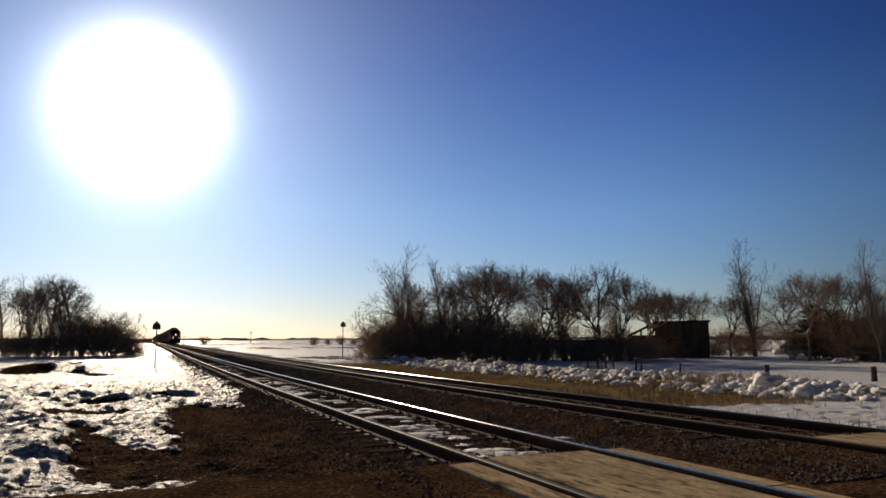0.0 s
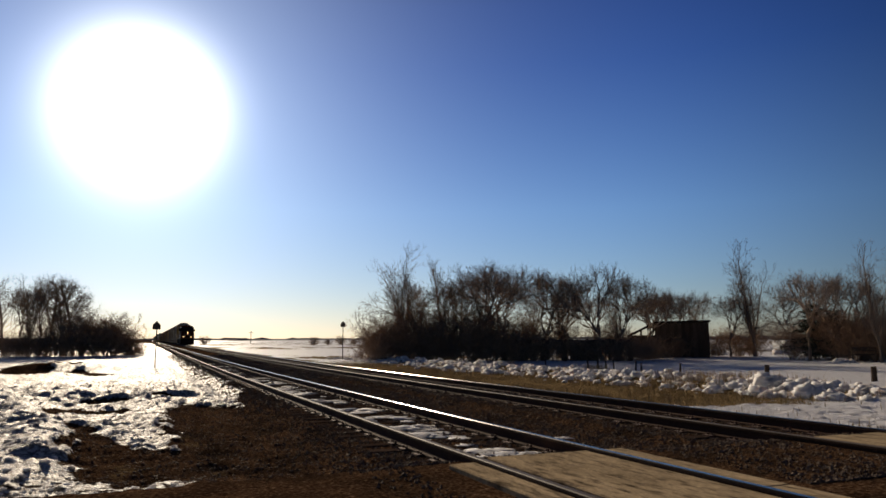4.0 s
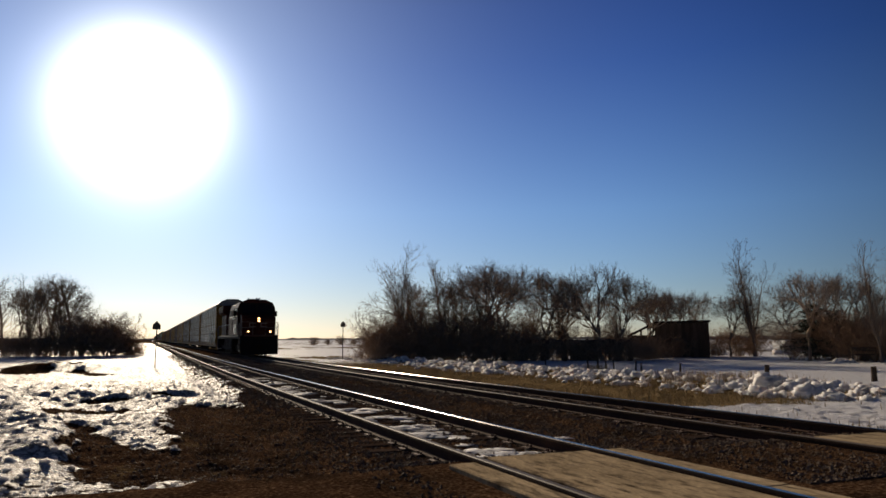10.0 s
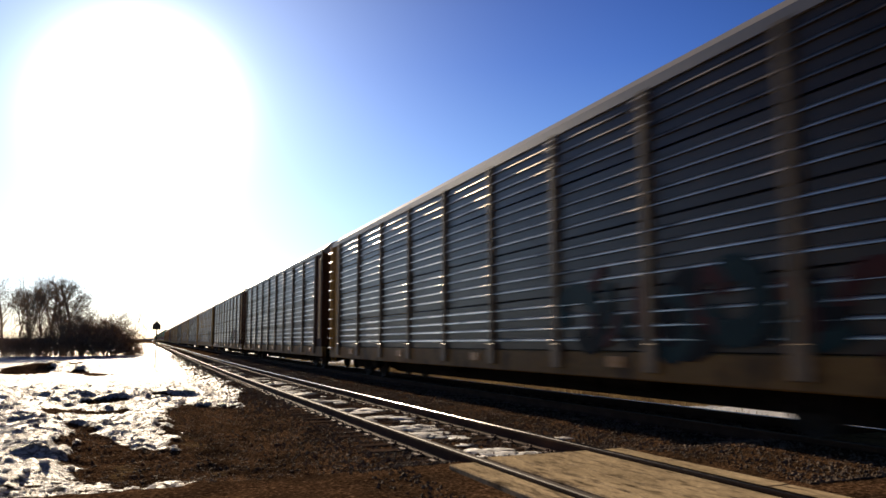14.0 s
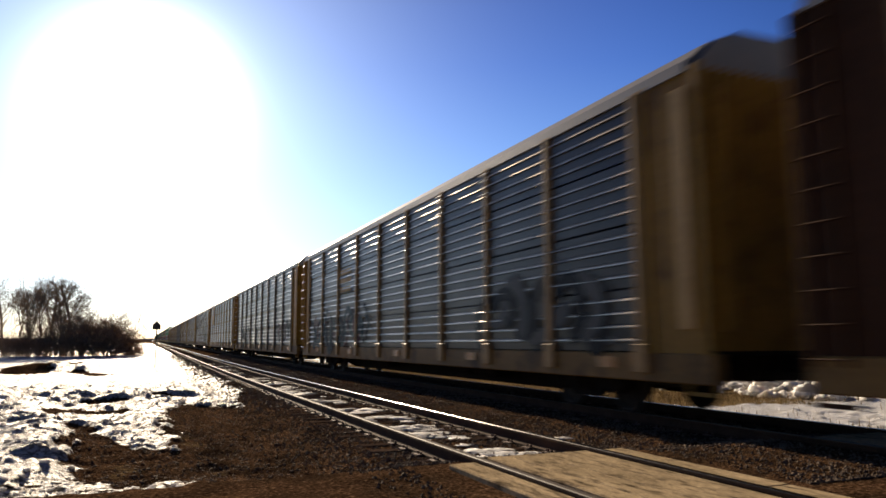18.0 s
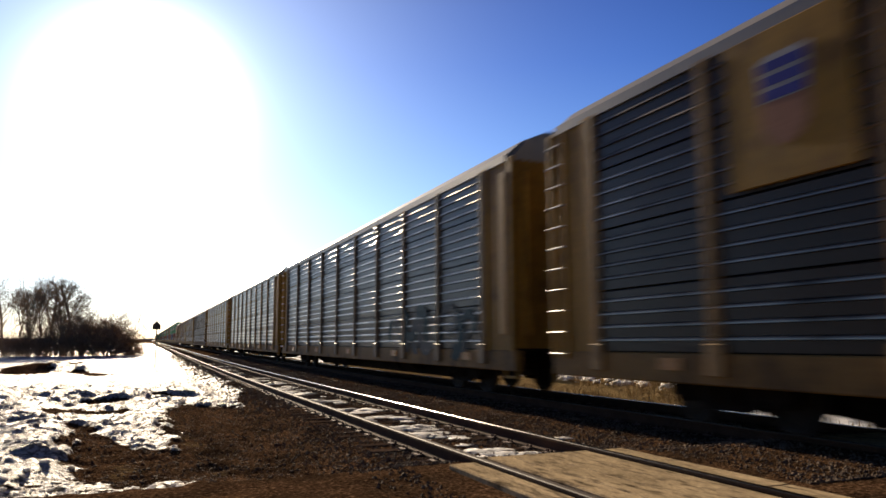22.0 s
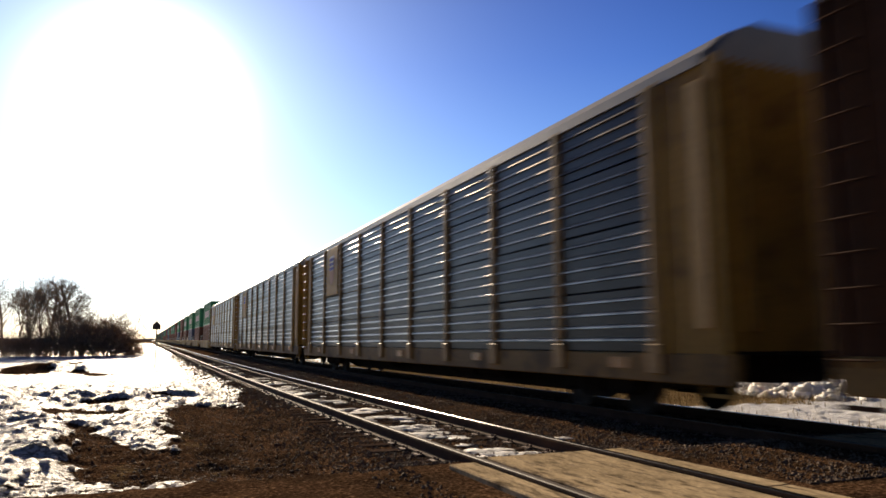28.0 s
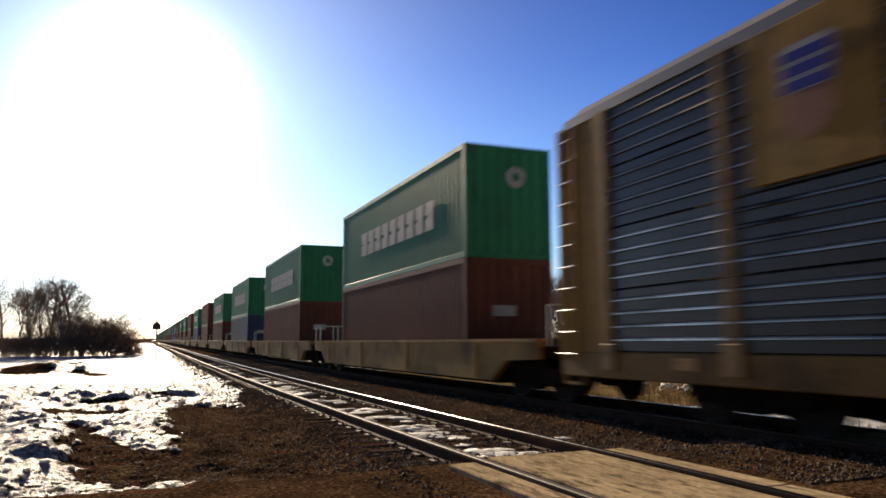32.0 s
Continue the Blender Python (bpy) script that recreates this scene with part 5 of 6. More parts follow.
def make_well(y, words):
    car = thing("well_wagon", words, "freight wagon", "well wagons of the train")
    for sgn in (-1, 1):
        s = Shape()
        x0, x1 = sorted((sgn * 1.30, sgn * 1.45))
        s.prism([(-10.0, 0.85), (-10.0, 1.18), (10.0, 1.18), (10.0, 0.85), (8.6, 0.80), (7.9, 0.36), (-7.9, 0.36), (-8.6, 0.80)], x0, x1, "x")
        side = part("well_side", s, M["well"], car, "grimy yellow well side")
        s = Shape()
        s.box(min(sgn * 1.26, sgn * 1.48), max(sgn * 1.26, sgn * 1.48), -10.0, 10.0, 1.18, 1.25)
        part("top_chord", s, M["well"], side)
        for k in range(4):
            yy = -7.2 + 4.8 * k
            s = Shape()
            s.box(min(sgn * 1.44, sgn * 1.49), max(sgn * 1.44, sgn * 1.49), yy - 0.04, yy + 0.04, 0.40, 1.18)
            part("stiffener", s, M["well"], side)
    s = Shape()
    s.box(-1.3, 1.3, -8.0, 8.0, 0.30, 0.36)
    part("floor", s, M["under"], car)
    sets = []
    for sgn in (-1, 1):
        s = Shape()
        s.box(-1.35, 1.35, min(sgn * 8.3, sgn * 10.1), max(sgn * 8.3, sgn * 10.1), 0.86, 1.10, 0.03)
        part("end_platform", s, M["under"], car)
        s = Shape()
        for xx in (-1.2, -0.4, 0.4, 1.2):
            s.tube([(xx, sgn * 10.05, 1.1), (xx, sgn * 10.05, 1.9)], 0.02, 6)
        s.tube([(-1.2, sgn * 10.05, 1.9), (1.2, sgn * 10.05, 1.9)], 0.02, 6)
        part("end_rail", s, M["chrome"], car)
        part("coupler", coupler_shape(sgn * 10.0, sgn * 10.5), M["under"], car)
        add_truck(car, sgn * 9.0, sets)
    VEHICLES.append((car, y, 9.0, sets))


def make_stacks():
    top = ["green", "green", "green", "green", "brown", "green", "brown", "green", "green", "brown", "green", "blue"]
    low = ["brown", "brown", "blue", "brown", "brown", "blue", "brown", "brown", "brown", "brown", "blue", "brown"]
    first = 16.44 + 6.095 + (32 - T0) * SPEED
    for i in range(12):
        y = first + 21.02 * i
        make_well(y, "yellow well wagon carrying two stacked containers")
        make_container(low[i], y, 0.37, {"brown": "brown corrugated container low in the well wagon", "blue": "dull blue container low in the well wagon"}[low[i]], False)
        make_container(top[i], y, 3.27, {"green": "green corrugated container with white lettering on top of another", "brown": "brown corrugated container stacked on another", "blue": "dull blue container stacked on another"}[top[i]], top[i] == "green")


make_stacks()


def far_box(L, material):
    """A container seen only from far off: ribbed sides in one mesh."""
    s = Shape()
    s.box(-1.16, 1.16, -L / 2 + 0.06, L / 2 - 0.06, 0.02, 2.88)
    for a in (-1, 1):
        v, f = fold_strip(L - 0.2, 1.207, 0.14, 2.78)
        s.put([(a * p[0], p[1], p[2]) for p in v], f)
    for x in (-1.16, 1.16):
        for y in (-L / 2 + 0.08, L / 2 - 0.08):
            s.box(x - 0.06, x + 0.06, y - 0.08, y + 0.08, 0, 2.896)
    return s.mesh("shell", material)


def make_tail():
    """Many more double-stacked wagons that stay in the distance."""
    rnd = random.Random(77)
    shells = {k: far_box(12.19, M[k]) for k in ("green", "brown", "blue")}
    first = 16.44 + 6.095 + (32 - T0) * SPEED
    s = Shape()
    for x in (-1.45, 1.30):
        s.prism([(-10.0, 0.85), (-10.0, 1.25), (10.0, 1.25), (10.0, 0.85), (8.6, 0.80), (7.9, 0.36), (-7.9, 0.36), (-8.6, 0.80)], x, x + 0.15, "x")
    side = s.mesh("well_sides", M["well"])
    s = Shape()
    s.box(-1.3, 1.3, -10.1, 10.1, 0.30, 0.36)
    for y in (-9.0, 9.0):
        s.box(-1.35, 1.35, y - 1.0, y + 1.0, 0.86, 1.10)
        for dy in (-0.89, 0.89):
            s.lathe([(-0.9, WHEEL_R), (0.9, WHEEL_R)], "x", (0, y + dy, WHEEL_R), 12)
    under = s.mesh("underframe", M["under"])
    for i in range(12, 40):
        y = first + 21.02 * i
        car = thing("well_wagon", "distant yellow well wagon carrying two stacked containers", "freight wagon", "well wagons of the train")
        part("well_sides", side, None, car)
        part("underframe", under, None, car)
        VEHICLES.append((car, y, 9.0, []))
        for z in (0.37, 3.27):
            k = rnd.choice(("green", "brown", "brown", "blue") if z < 1 else ("green", "green", "brown", "blue"))
            t = thing("shipping_container", "distant %s corrugated container riding in a stack of two" % {"green": "green", "brown": "brown", "blue": "dull blue"}[k], "container", "stacked containers of the train")
            part("shell", shells[k], None, t)
            VEHICLES.append((t, y, 6.0, [], z))


make_tail()


# ---------------------------------------------------------------- the locomotive
def loco_truck_mesh():
    s = Shape()
    for sgn in (-1, 1):
        x0, x1 = sorted((sgn * 0.98, sgn * 1.14))
        s.prism([(-2.75, 0.45), (-2.75, 0.80), (-2.2, 0.92), (-1.6, 0.78), (-0.5, 0.78), (0, 0.95), (0.5, 0.78), (1.6, 0.78), (2.2, 0.92), (2.75, 0.80), (2.75, 0.45), (2.3, 0.36), (1.4, 0.50), (0.6, 0.42), (-0.6, 0.42), (-1.4, 0.50), (-2.3, 0.36)], x0, x1, "x")
        for y in (-2.0, 0.0, 2.0):
            s.box(min(x0, x1) - 0.02, max(x0, x1) + 0.06, y - 0.2, y + 0.2, 0.36, 0.72, 0.03)
        for y in (-2.5, -1.0, 1.0, 2.5):
            s.lathe([(0.0, 0.09), (0.42, 0.09)], "y", (sgn * 1.2, y - 0.2, 0.86), 8)
    s.box(-1.0, 1.0, -0.5, 0.5, 0.55, 1.0, 0.04)
    return s.mesh("bogie", M["under"])


def make_locomotive():
    t = thing("locomotive", "red diesel freight locomotive with glowing headlights leading the train", "locomotive")
    P = lambda name, s, m, label="", parent=None: part(name, s, m, parent or t, label)
    s = Shape()
    s.box(-1.52, 1.52, -10.15, 10.15, 1.42, 1.72, 0.03)
    frame_ = P("walkway_frame", s, M["black"], "black underframe and walkway")
    for sgn in (-1, 1):
        s = Shape()
        s.box(min(sgn * 1.515, sgn * 1.545), max(sgn * 1.515, sgn * 1.545), -9.0, 9.0, 1.60, 1.66)
        P("frame_stripe", s, M["dull_letter"], "dirty pale stripe along the frame", frame_)
    s = Shape()
    s.prism([(-1.25, 0.24), (-1.42, 0.50), (-1.42, 1.40), (1.42, 1.40), (1.42, 0.50), (1.25, 0.24)], -3.5, 3.5)
    tank = P("fuel_tank", s, M["under"], "grimy black fuel tank")
    for y in (-2.6, 0.2, 2.4):
        s = Shape()
        s.box(-1.46, -1.41, y - 0.5, y + 0.5, 0.70, 1.25, 0.01)
        P("tank_plate", s, M["under"], "", tank)
    # nose, cab, hoods
    s = Shape()
    s.prism([(-9.95, 1.72), (-9.95, 2.95), (-9.72, 3.30), (-8.5, 3.44), (-8.5, 1.72)], -1.34, 1.34, "x")
    nose = P("nose", s, M["red"], "red wide nose")
    s = Shape()
    s.box(0.35, 0.95, -9.97, -9.94, 1.80, 2.9, 0.01)
    P("nose_door", s, M["red"], "", nose)
    s = Shape()
    prof = [(-1.52, 1.72), (-1.52, 3.98), (-1.32, 4.42), (-0.75, 4.66), (0.75, 4.66), (1.32, 4.42), (1.52, 3.98), (1.52, 1.72)]
    vs, n = [], len(prof)
    for y, lean in ((-8.5, 1), (-4.6, 0)):
        vs += [(x, y + (0.32 * (z - 3.3) / 1.3 if lean and z > 3.3 else 0), z) for x, z in prof]
    s.put(vs, [(i, (i + 1) % n, n + (i + 1) % n, n + i) for i in range(n)] + [tuple(range(n - 1, -1, -1)), tuple(range(n, 2 * n))])
    cab = P("cab", s, M["red"], "red cab with dark windscreen")
    s = Shape()
    lean = 0.32 / 1.3
    s.put([(x, -8.508 + lean * (z - 3.3), z) for x, z in ((-1.5, 3.46), (1.5, 3.46), (1.5, 3.96), (1.31, 4.36), (-1.31, 4.36), (-1.5, 3.96))], [(0, 1, 2, 3, 4, 5)])
    P("windscreen_band", s, M["black"], "black band round the windscreen", cab)
    for x0, x1 in ((-1.18, -0.12), (0.12, 1.18)):
        s = Shape()
        s.put([(x0, -8.525 + 0.32 * 0.22 / 1.3, 3.50), (x1, -8.525 + 0.32 * 0.22 / 1.3, 3.50), (x1, -8.525 + 0.32 * 0.92 / 1.3, 4.2), (x0, -8.525 + 0.32 * 0.92 / 1.3, 4.2),
               (x0, -8.4, 3.50), (x1, -8.4, 3.50), (x1, -8.2, 4.2), (x0, -8.2, 4.2)], [(0, 1, 2, 3), (4, 7, 6, 5), (0, 4, 5, 1), (1, 5, 6, 2), (2, 6, 7, 3), (3, 7, 4, 0)])
        P("windscreen", s, M["glass"], "dark windscreen", cab)
    for sgn in (-1, 1):
        for y0, y1 in ((-7.55, -6.9), (-6.75, -6.1), (-5.7, -5.1)):
            s = Shape()
            s.box(min(sgn * 1.50, sgn * 1.53), max(sgn * 1.50, sgn * 1.53), y0, y1, 3.25, 3.95)
            w = P("side_window", s, M["glass"], "dark cab window", cab)
            s = Shape()
            for a, b, c, d in ((y0 - 0.05, y1 + 0.05, 3.95, 4.0), (y0 - 0.05, y1 + 0.05, 3.2, 3.25), (y0 - 0.05, y0, 3.2, 4.0), (y1, y1 + 0.05, 3.2, 4.0)):
                s.box(min(sgn * 1.50, sgn * 1.545), max(sgn * 1.50, sgn * 1.545), a, b, c, d)
            P("window_frame", s, M["black"], "", w)
        s = Shape()
        s.box(min(sgn * 1.54, sgn * 1.80), max(sgn * 1.54, sgn * 1.80), -7.68, -7.64, 3.3, 3.75, 0.01)
        P("mirror", s, M["black"], "", cab)
        s = Shape()
        s.box(min(sgn * 1.53, sgn * 1.60), max(sgn * 1.53, sgn * 1.60), -6.9, -5.2, 3.08, 3.14)
        P("arm_rest", s, M["chrome"], "", cab)
    s = Shape()
    s.prism([(-1.36, 1.72), (-1.36, 4.02), (-1.22, 4.44), (-0.72, 4.68), (0.72, 4.68), (1.22, 4.44), (1.36, 4.02), (1.36, 1.72)], -4.6, -0.7)
    aux = P("auxiliary_cabinet", s, M["red"], "red equipment cabinet behind the cab")
    s = Shape()
    s.box(-1.52, -1.34, -4.6, -1.2, 1.72, 3.3, 0.04)
    side_box = P("inverter_cabinet", s, M["red"], "red louvred side cabinet")
    for y in (-4.45, -3.85, -3.25, -2.65, -2.05):
        s = Shape()
        s.box(-1.545, -1.515, y, y + 0.5, 1.85, 3.1, 0.01)
        P("cabinet_door", s, M["red"], "", side_box)
    for y in (-4.2, -2.6):
        s = Shape()
        s.box(-1.385, -1.345, y, y + 0.8, 3.42, 3.95, 0.01)
        P("air_intake", s, M["black"], "black screened air intake", aux)
    s = Shape()
    s.tube([(-1.40, -4.5, 3.36), (-1.40, -1.1, 3.36)], 0.02, 6)
    P("roof_rail", s, M["rail_white"], "pale grab rail catching the sun", aux)
    # the louvres' sun glint is put in by the bright steel colour
    for y in (-7.55, -6.8):
        s = Shape()
        for k in range(8):
            z = 1.86 + k * 0.095
            s.prism([(-1.55, z), (-1.60, z + 0.02), (-1.55, z + 0.06)], y, y + 0.42)
        P("louvre", s, M["chrome"], "cab louvres, given a bright metal colour for the sun glint", cab)
    s = Shape()
    s.prism([(-0.92, 1.72), (-0.92, 4.15), (-0.70, 4.42), (0.70, 4.42), (0.92, 4.15), (0.92, 1.72)], -2.2, 5.0)
    hood = P("engine_hood", s, M["red"], "red long engine hood")
    for k in range(9):
        y = -2.0 + k * 0.78
        for z0, z1 in ((1.85, 2.9), (2.98, 3.95)):
            s = Shape()
            s.box(-0.945, -0.915, y, y + 0.70, z0, z1, 0.01)
            P("hood_door", s, M["red"], "", hood)
    # lettering along the hood, worn, as plain blocks
    for z, h in ((3.42, 0.50), (2.72, 0.44)):
        for k in range(8):
            s = Shape()
            y = -0.9 + k * 0.70
            s.box(-0.957, -0.950, y, y + 0.13, z + 0.06, z + h - 0.06)
            s.box(-0.957, -0.950, y + 0.13, y + 0.46, z + (0.06 if k % 2 else h - 0.18), z + (0.18 if k % 2 else h - 0.06))
            P("letter_block", s, M["dull_letter"], "pale lettering as worn blocks", hood)
    s = Shape()
    s.prism([(-1.15, 1.72), (-1.15, 3.75), (-1.52, 4.05), (-1.52, 4.62), (-1.3, 4.70), (1.3, 4.70), (1.52, 4.62), (1.52, 4.05), (1.15, 3.75), (1.15, 1.72)], 5.0, 9.6)
    rad = P("radiator_section", s, M["red"], "red radiator section with overhanging wings")
    for y in (5.1, 6.6, 8.1):
        s = Shape()
        for k in range(6):
            z = 4.1 + k * 0.08
            s.box(-1.535, -1.515, y, y + 1.35, z, z + 0.05)
        P("radiator_grille", s, M["black"], "black radiator grille", rad)
    for y in (5.3, 6.7, 8.1):
        s = Shape()
        s.box(-1.175, -1.145, y, y + 1.2, 1.85, 3.5, 0.01)
        P("rear_door", s, M["red"], "", rad)
    s = Shape()
    s.box(-0.5, 0.5, 1.0, 2.0, 4.42, 4.66, 0.05)
    P("exhaust_vent", s, M["black"])
    for y in (-1.2, 3.4):
        s = Shape()
        s.box(-0.55, 0.55, y - 0.5, y + 0.5, 4.40, 4.55, 0.05)
        P("roof_hatch", s, M["red"], "", hood)
    s = Shape()
    s.box(-0.5, 0.5, -6.6, -5.5, 4.66, 4.80, 0.05)
    P("air_conditioner", s, M["black"], "", cab)
    s = Shape()
    for dx in (-0.12, 0.0, 0.12):
        s.lathe([(-0.45, 0.08), (-0.30, 0.04), (0.0, 0.025)], "y", (0.2 + dx, -7.0, 4.74 + abs(dx) * 0.3), 8)
    P("air_horn", s, M["chrome"], "", cab)
    s = Shape()
    s.tube([(-0.55, -7.2, 4.66), (-0.55, -7.2, 4.80)], 0.08, 8)
    P("antenna", s, M["chrome"], "", cab)
    # front platform, plough, steps, couplers
    s = Shape()
    s.prism([(-10.15, 1.42), (-10.35, 1.0), (-10.5, 0.16), (-10.1, 0.16), (-10.0, 1.42)], -1.48, 1.48, "x")
    P("snow_plough", s, M["black"], "black snow plough")
    s = Shape()
    s.box(-1.2, 1.2, -10.34, -10.13, 1.58, 1.74, 0.03)
    P("anti_climber", s, M["plate"], "dull anti-climber bar")
    s = Shape()
    s.prism([(10.12, 1.42), (10.25, 1.0), (10.3, 0.2), (10.0, 0.2), (9.95, 1.42)], -1.48, 1.48, "x")
    P("rear_pilot", s, M["black"])
    for sgn in (-1, 1):
        P("coupler", coupler_shape(sgn * 10.0, sgn * (10.55 if sgn > 0 else 10.75)), M["under"])
        for sy in (-1, 1):
            for k in range(4):
                s = Shape()
                s.box(min(sgn * 1.15, sgn * 1.52), max(sgn * 1.15, sgn * 1.52), sy * 9.75 - 0.3, sy * 9.75 + 0.3, 0.42 + 0.33 * k, 0.46 + 0.33 * k)
                P("step", s, M["chrome"] if k == 0 else M["black"])
            s = Shape()
            s.tube([(sgn * 1.53, sy * 9.4, 0.5), (sgn * 1.53, sy * 9.4, 2.75)], 0.022, 6)
            s.tube([(sgn * 1.53, sy * 10.08, 0.5), (sgn * 1.53, sy * 10.08, 2.65)], 0.022, 6)
            P("step_rail", s, M["rail_white"], "white grab rail")
        # handrails
        s = Shape()
        s.tube([(sgn * 1.50, -2.9, 2.70), (sgn * 1.50, 9.3, 2.70)], 0.02, 6)
        rail = P("handrail", s, M["rail_white"], "pale handrail catching the sun")
        for k in range(9):
            y = -2.8 + k * 1.5
            s = Shape()
            s.tube([(sgn * 1.50, y, 1.70), (sgn * 1.50, y, 2.70)], 0.016, 6)
            P("stanchion", s, M["rail_white"], "", rail)
    for side in (-1, 1):
        s = Shape()
        s.tube([(side * 0.5, -10.25, 1.7), (side * 0.5, -10.25, 2.75), (side * 1.45, -10.25, 2.75), (side * 1.45, -10.25, 1.7)], 0.02, 6)
        front = P("front_rail", s, M["rail_white"])
        s = Shape()
        s.tube([(side * 0.5, -10.25, 2.3), (side * 1.45, -10.25, 2.3)], 0.02, 6)
        P("middle_bar", s, M["rail_white"], "", front)
    # lamps
    for x, y, z, r in ((0.0, -9.93, 3.04, 0.07), (0.0, -9.98, 2.84, 0.07), (-0.86, -10.36, 1.98, 0.06), (0.86, -10.36, 1.98, 0.06)):
        s = Shape()
        s.lathe([(y, r + 0.03), (y + 0.10, r + 0.04), (y + 0.16, r)], "y", (x, 0, z), 14)
        h = P("lamp_housing", s, M["black"])
        s = Shape()
        s.lathe([(y - 0.02, r * 0.7), (y - 0.004, r)], "y", (x, 0, z), 14)
        P("headlight", s, M["lamp"], "glowing warm headlight", h)
    for x in (-0.62, 0.62):
        s = Shape()
        s.box(x - 0.28, x + 0.28, -9.83, -9.70, 3.02, 3.20, 0.02)
        P("number_board", s, M["black"], "", nose)
    # broad pale emblem bars on the nose front
    for x in (-0.78, 0.12):
        for z0, z1, x1 in ((2.62, 2.70, 0.55), (2.34, 2.42, 0.55)):
            s = Shape()
            s.box(x, x + x1, -9.975, -9.953, z0, z1)
            P("nose_emblem", s, M["dull_letter"], "plain pale emblem bars", nose)
        s = Shape()
        s.box(x, x + 0.09, -9.975, -9.953, 2.34, 2.70)
        P("nose_emblem", s, M["dull_letter"], "plain pale emblem bars", nose)
    sets = []
    bm, wm = loco_truck_mesh(), wheelset_mesh(0.53)
    for y in (-6.6, 6.6):
        b = part("bogie", bm, None, t, at=pose(0, y, 0))
        for dy in (-2.0, 0.0, 2.0):
            sets.append((part("wheelset", wm, None, b, at=pose(0, dy, 0.53)), (0, dy, 0.53), 0.53))
    VEHICLES.append((t, 31.05, 6.6, sets))


make_locomotive()


# ---------------------------------------------------------------- signs, fence, sheds, far distance
def make_sign(x, y, h, label):
    z = land_at(x, y)
    t = thing("track_sign", label, "sign", "trackside signs", at=pose(x, y, z))
    s = Shape()
    s.tube([(0, 0, -0.2), (0.02, 0, h)], 0.035, 8)
    part("post", s, M["sign_back"], t)
    s = Shape()
    s.prism([(-0.21, h - 0.42), (0.21, h - 0.42), (0.21, h - 0.16), (0.0, h + 0.06), (-0.21, h - 0.16)], -0.05, -0.035)
    part("sign_plate", s, M["sign_back"], t, "dark sign board seen against the light")


make_sign(0.74, 43.8, 2.55, "dark trackside sign board on a thin post in the snow")
make_sign(15.3, 59.5, 3.05, "dark trackside sign board on a thin post beside the far track")


def make_fence():
    rnd = random.Random(12)
    t = thing("fence", "line of leaning grey wooden posts standing in the yard snow", "fence")
    for x, y, h, r in ((23.7, 23.2, 0.55, 0.10), (23.7, 28.5, 0.45, 0.05), (25.7, 20.0, 0.55, 0.11), (24.0, 34.2, 0.45, 0.05), (24.0, 34.9, 0.42, 0.06),
                       (23.9, 35.6, 0.48, 0.06), (23.9, 36.6, 0.45, 0.05), (23.9, 32.2, 0.5, 0.05), (23.8, 31.6, 0.4, 0.05), (23.9, 41.5, 0.55, 0.05)):
        s = Shape()
        a = rnd.uniform(-0.12, 0.12)
        s.tube([(0, 0, -0.3), (a * 0.5, 0, h * 0.5), (a, a * 0.4, h)], r, 8, r1=r * 0.9)
        part("post", s, M["old_wood"], t, at=pose(x, y, land_at(x, y)))


make_fence()


def make_shed():
    """An old lean-to barn of grey boards with an open front bay."""
    x, y = 46.0, 55.0
    t = thing("barn", "dark weathered board shed with a sloping roof and an open bay", "barn", at=pose(x, y, land_at(x, y), 0, 0, -38))
    w, d, h = 2.3, 2.5, 3.05
    for k in range(14):
        a = -w + k * 2 * w / 14
        s = Shape()
        s.box(a, a + 2 * w / 14 - 0.015, -d, -d + 0.04, -0.1, h)
        part("board", s, M["old_wood"], t)
    for nm, b in (("back_wall", (-w, w, d - 0.05, d, -0.1, h + 0.0)), ("side_wall", (-w, -w + 0.05, -d + 0.05, d - 0.05, -0.1, h)), ("side_wall", (w - 0.05, w, -d + 0.05, d - 0.05, -0.1, h))):
        s = Shape()
        s.box(*b)
        part(nm, s, M["old_wood"], t)
    s = Shape()
    s.prism([(-w - 0.15, h), (w + 0.15, h + 0.06), (w + 0.15, h + 0.20), (-w - 0.15, h + 0.13)], -d - 0.2, d + 0.2)
    part("roof", s, M["old_roof"], t)
    # the lean-to at its flank
    s = Shape()
    s.prism([(-w - 2.4, 1.85), (-w, h - 0.02), (-w, h + 0.10), (-w - 2.4, 1.98)], -d + 0.1, d)
    part("lean_to_roof", s, M["old_roof"], t)
    for a in (-w - 2.3, -w - 1.2):
        s = Shape()
        s.box(a - 0.08, a + 0.08, -d + 0.2, -d + 0.36, -0.1, 1.95 + (a + w + 2.4) * 0.48)
        part("post", s, M["old_wood"], t)
    s = Shape()
    s.box(-w - 2.3, -w - 1.75, -d + 0.3, -d + 0.36, -0.1, 1.9)
    part("side_wall", s, M["old_wood"], t)
    s = Shape()
    s.box(-w - 2.3, -w, d - 0.1, d - 0.05, -0.1, 2.0)
    part("back_wall", s, M["old_wood"], t)
    s = Shape()
    s.box(-w - 1.1, -w - 0.75, -d + 0.25, -d + 0.31, -0.1, 1.5)
    part("door", s, M["plank"], t, "pale bare board door")


make_shed()


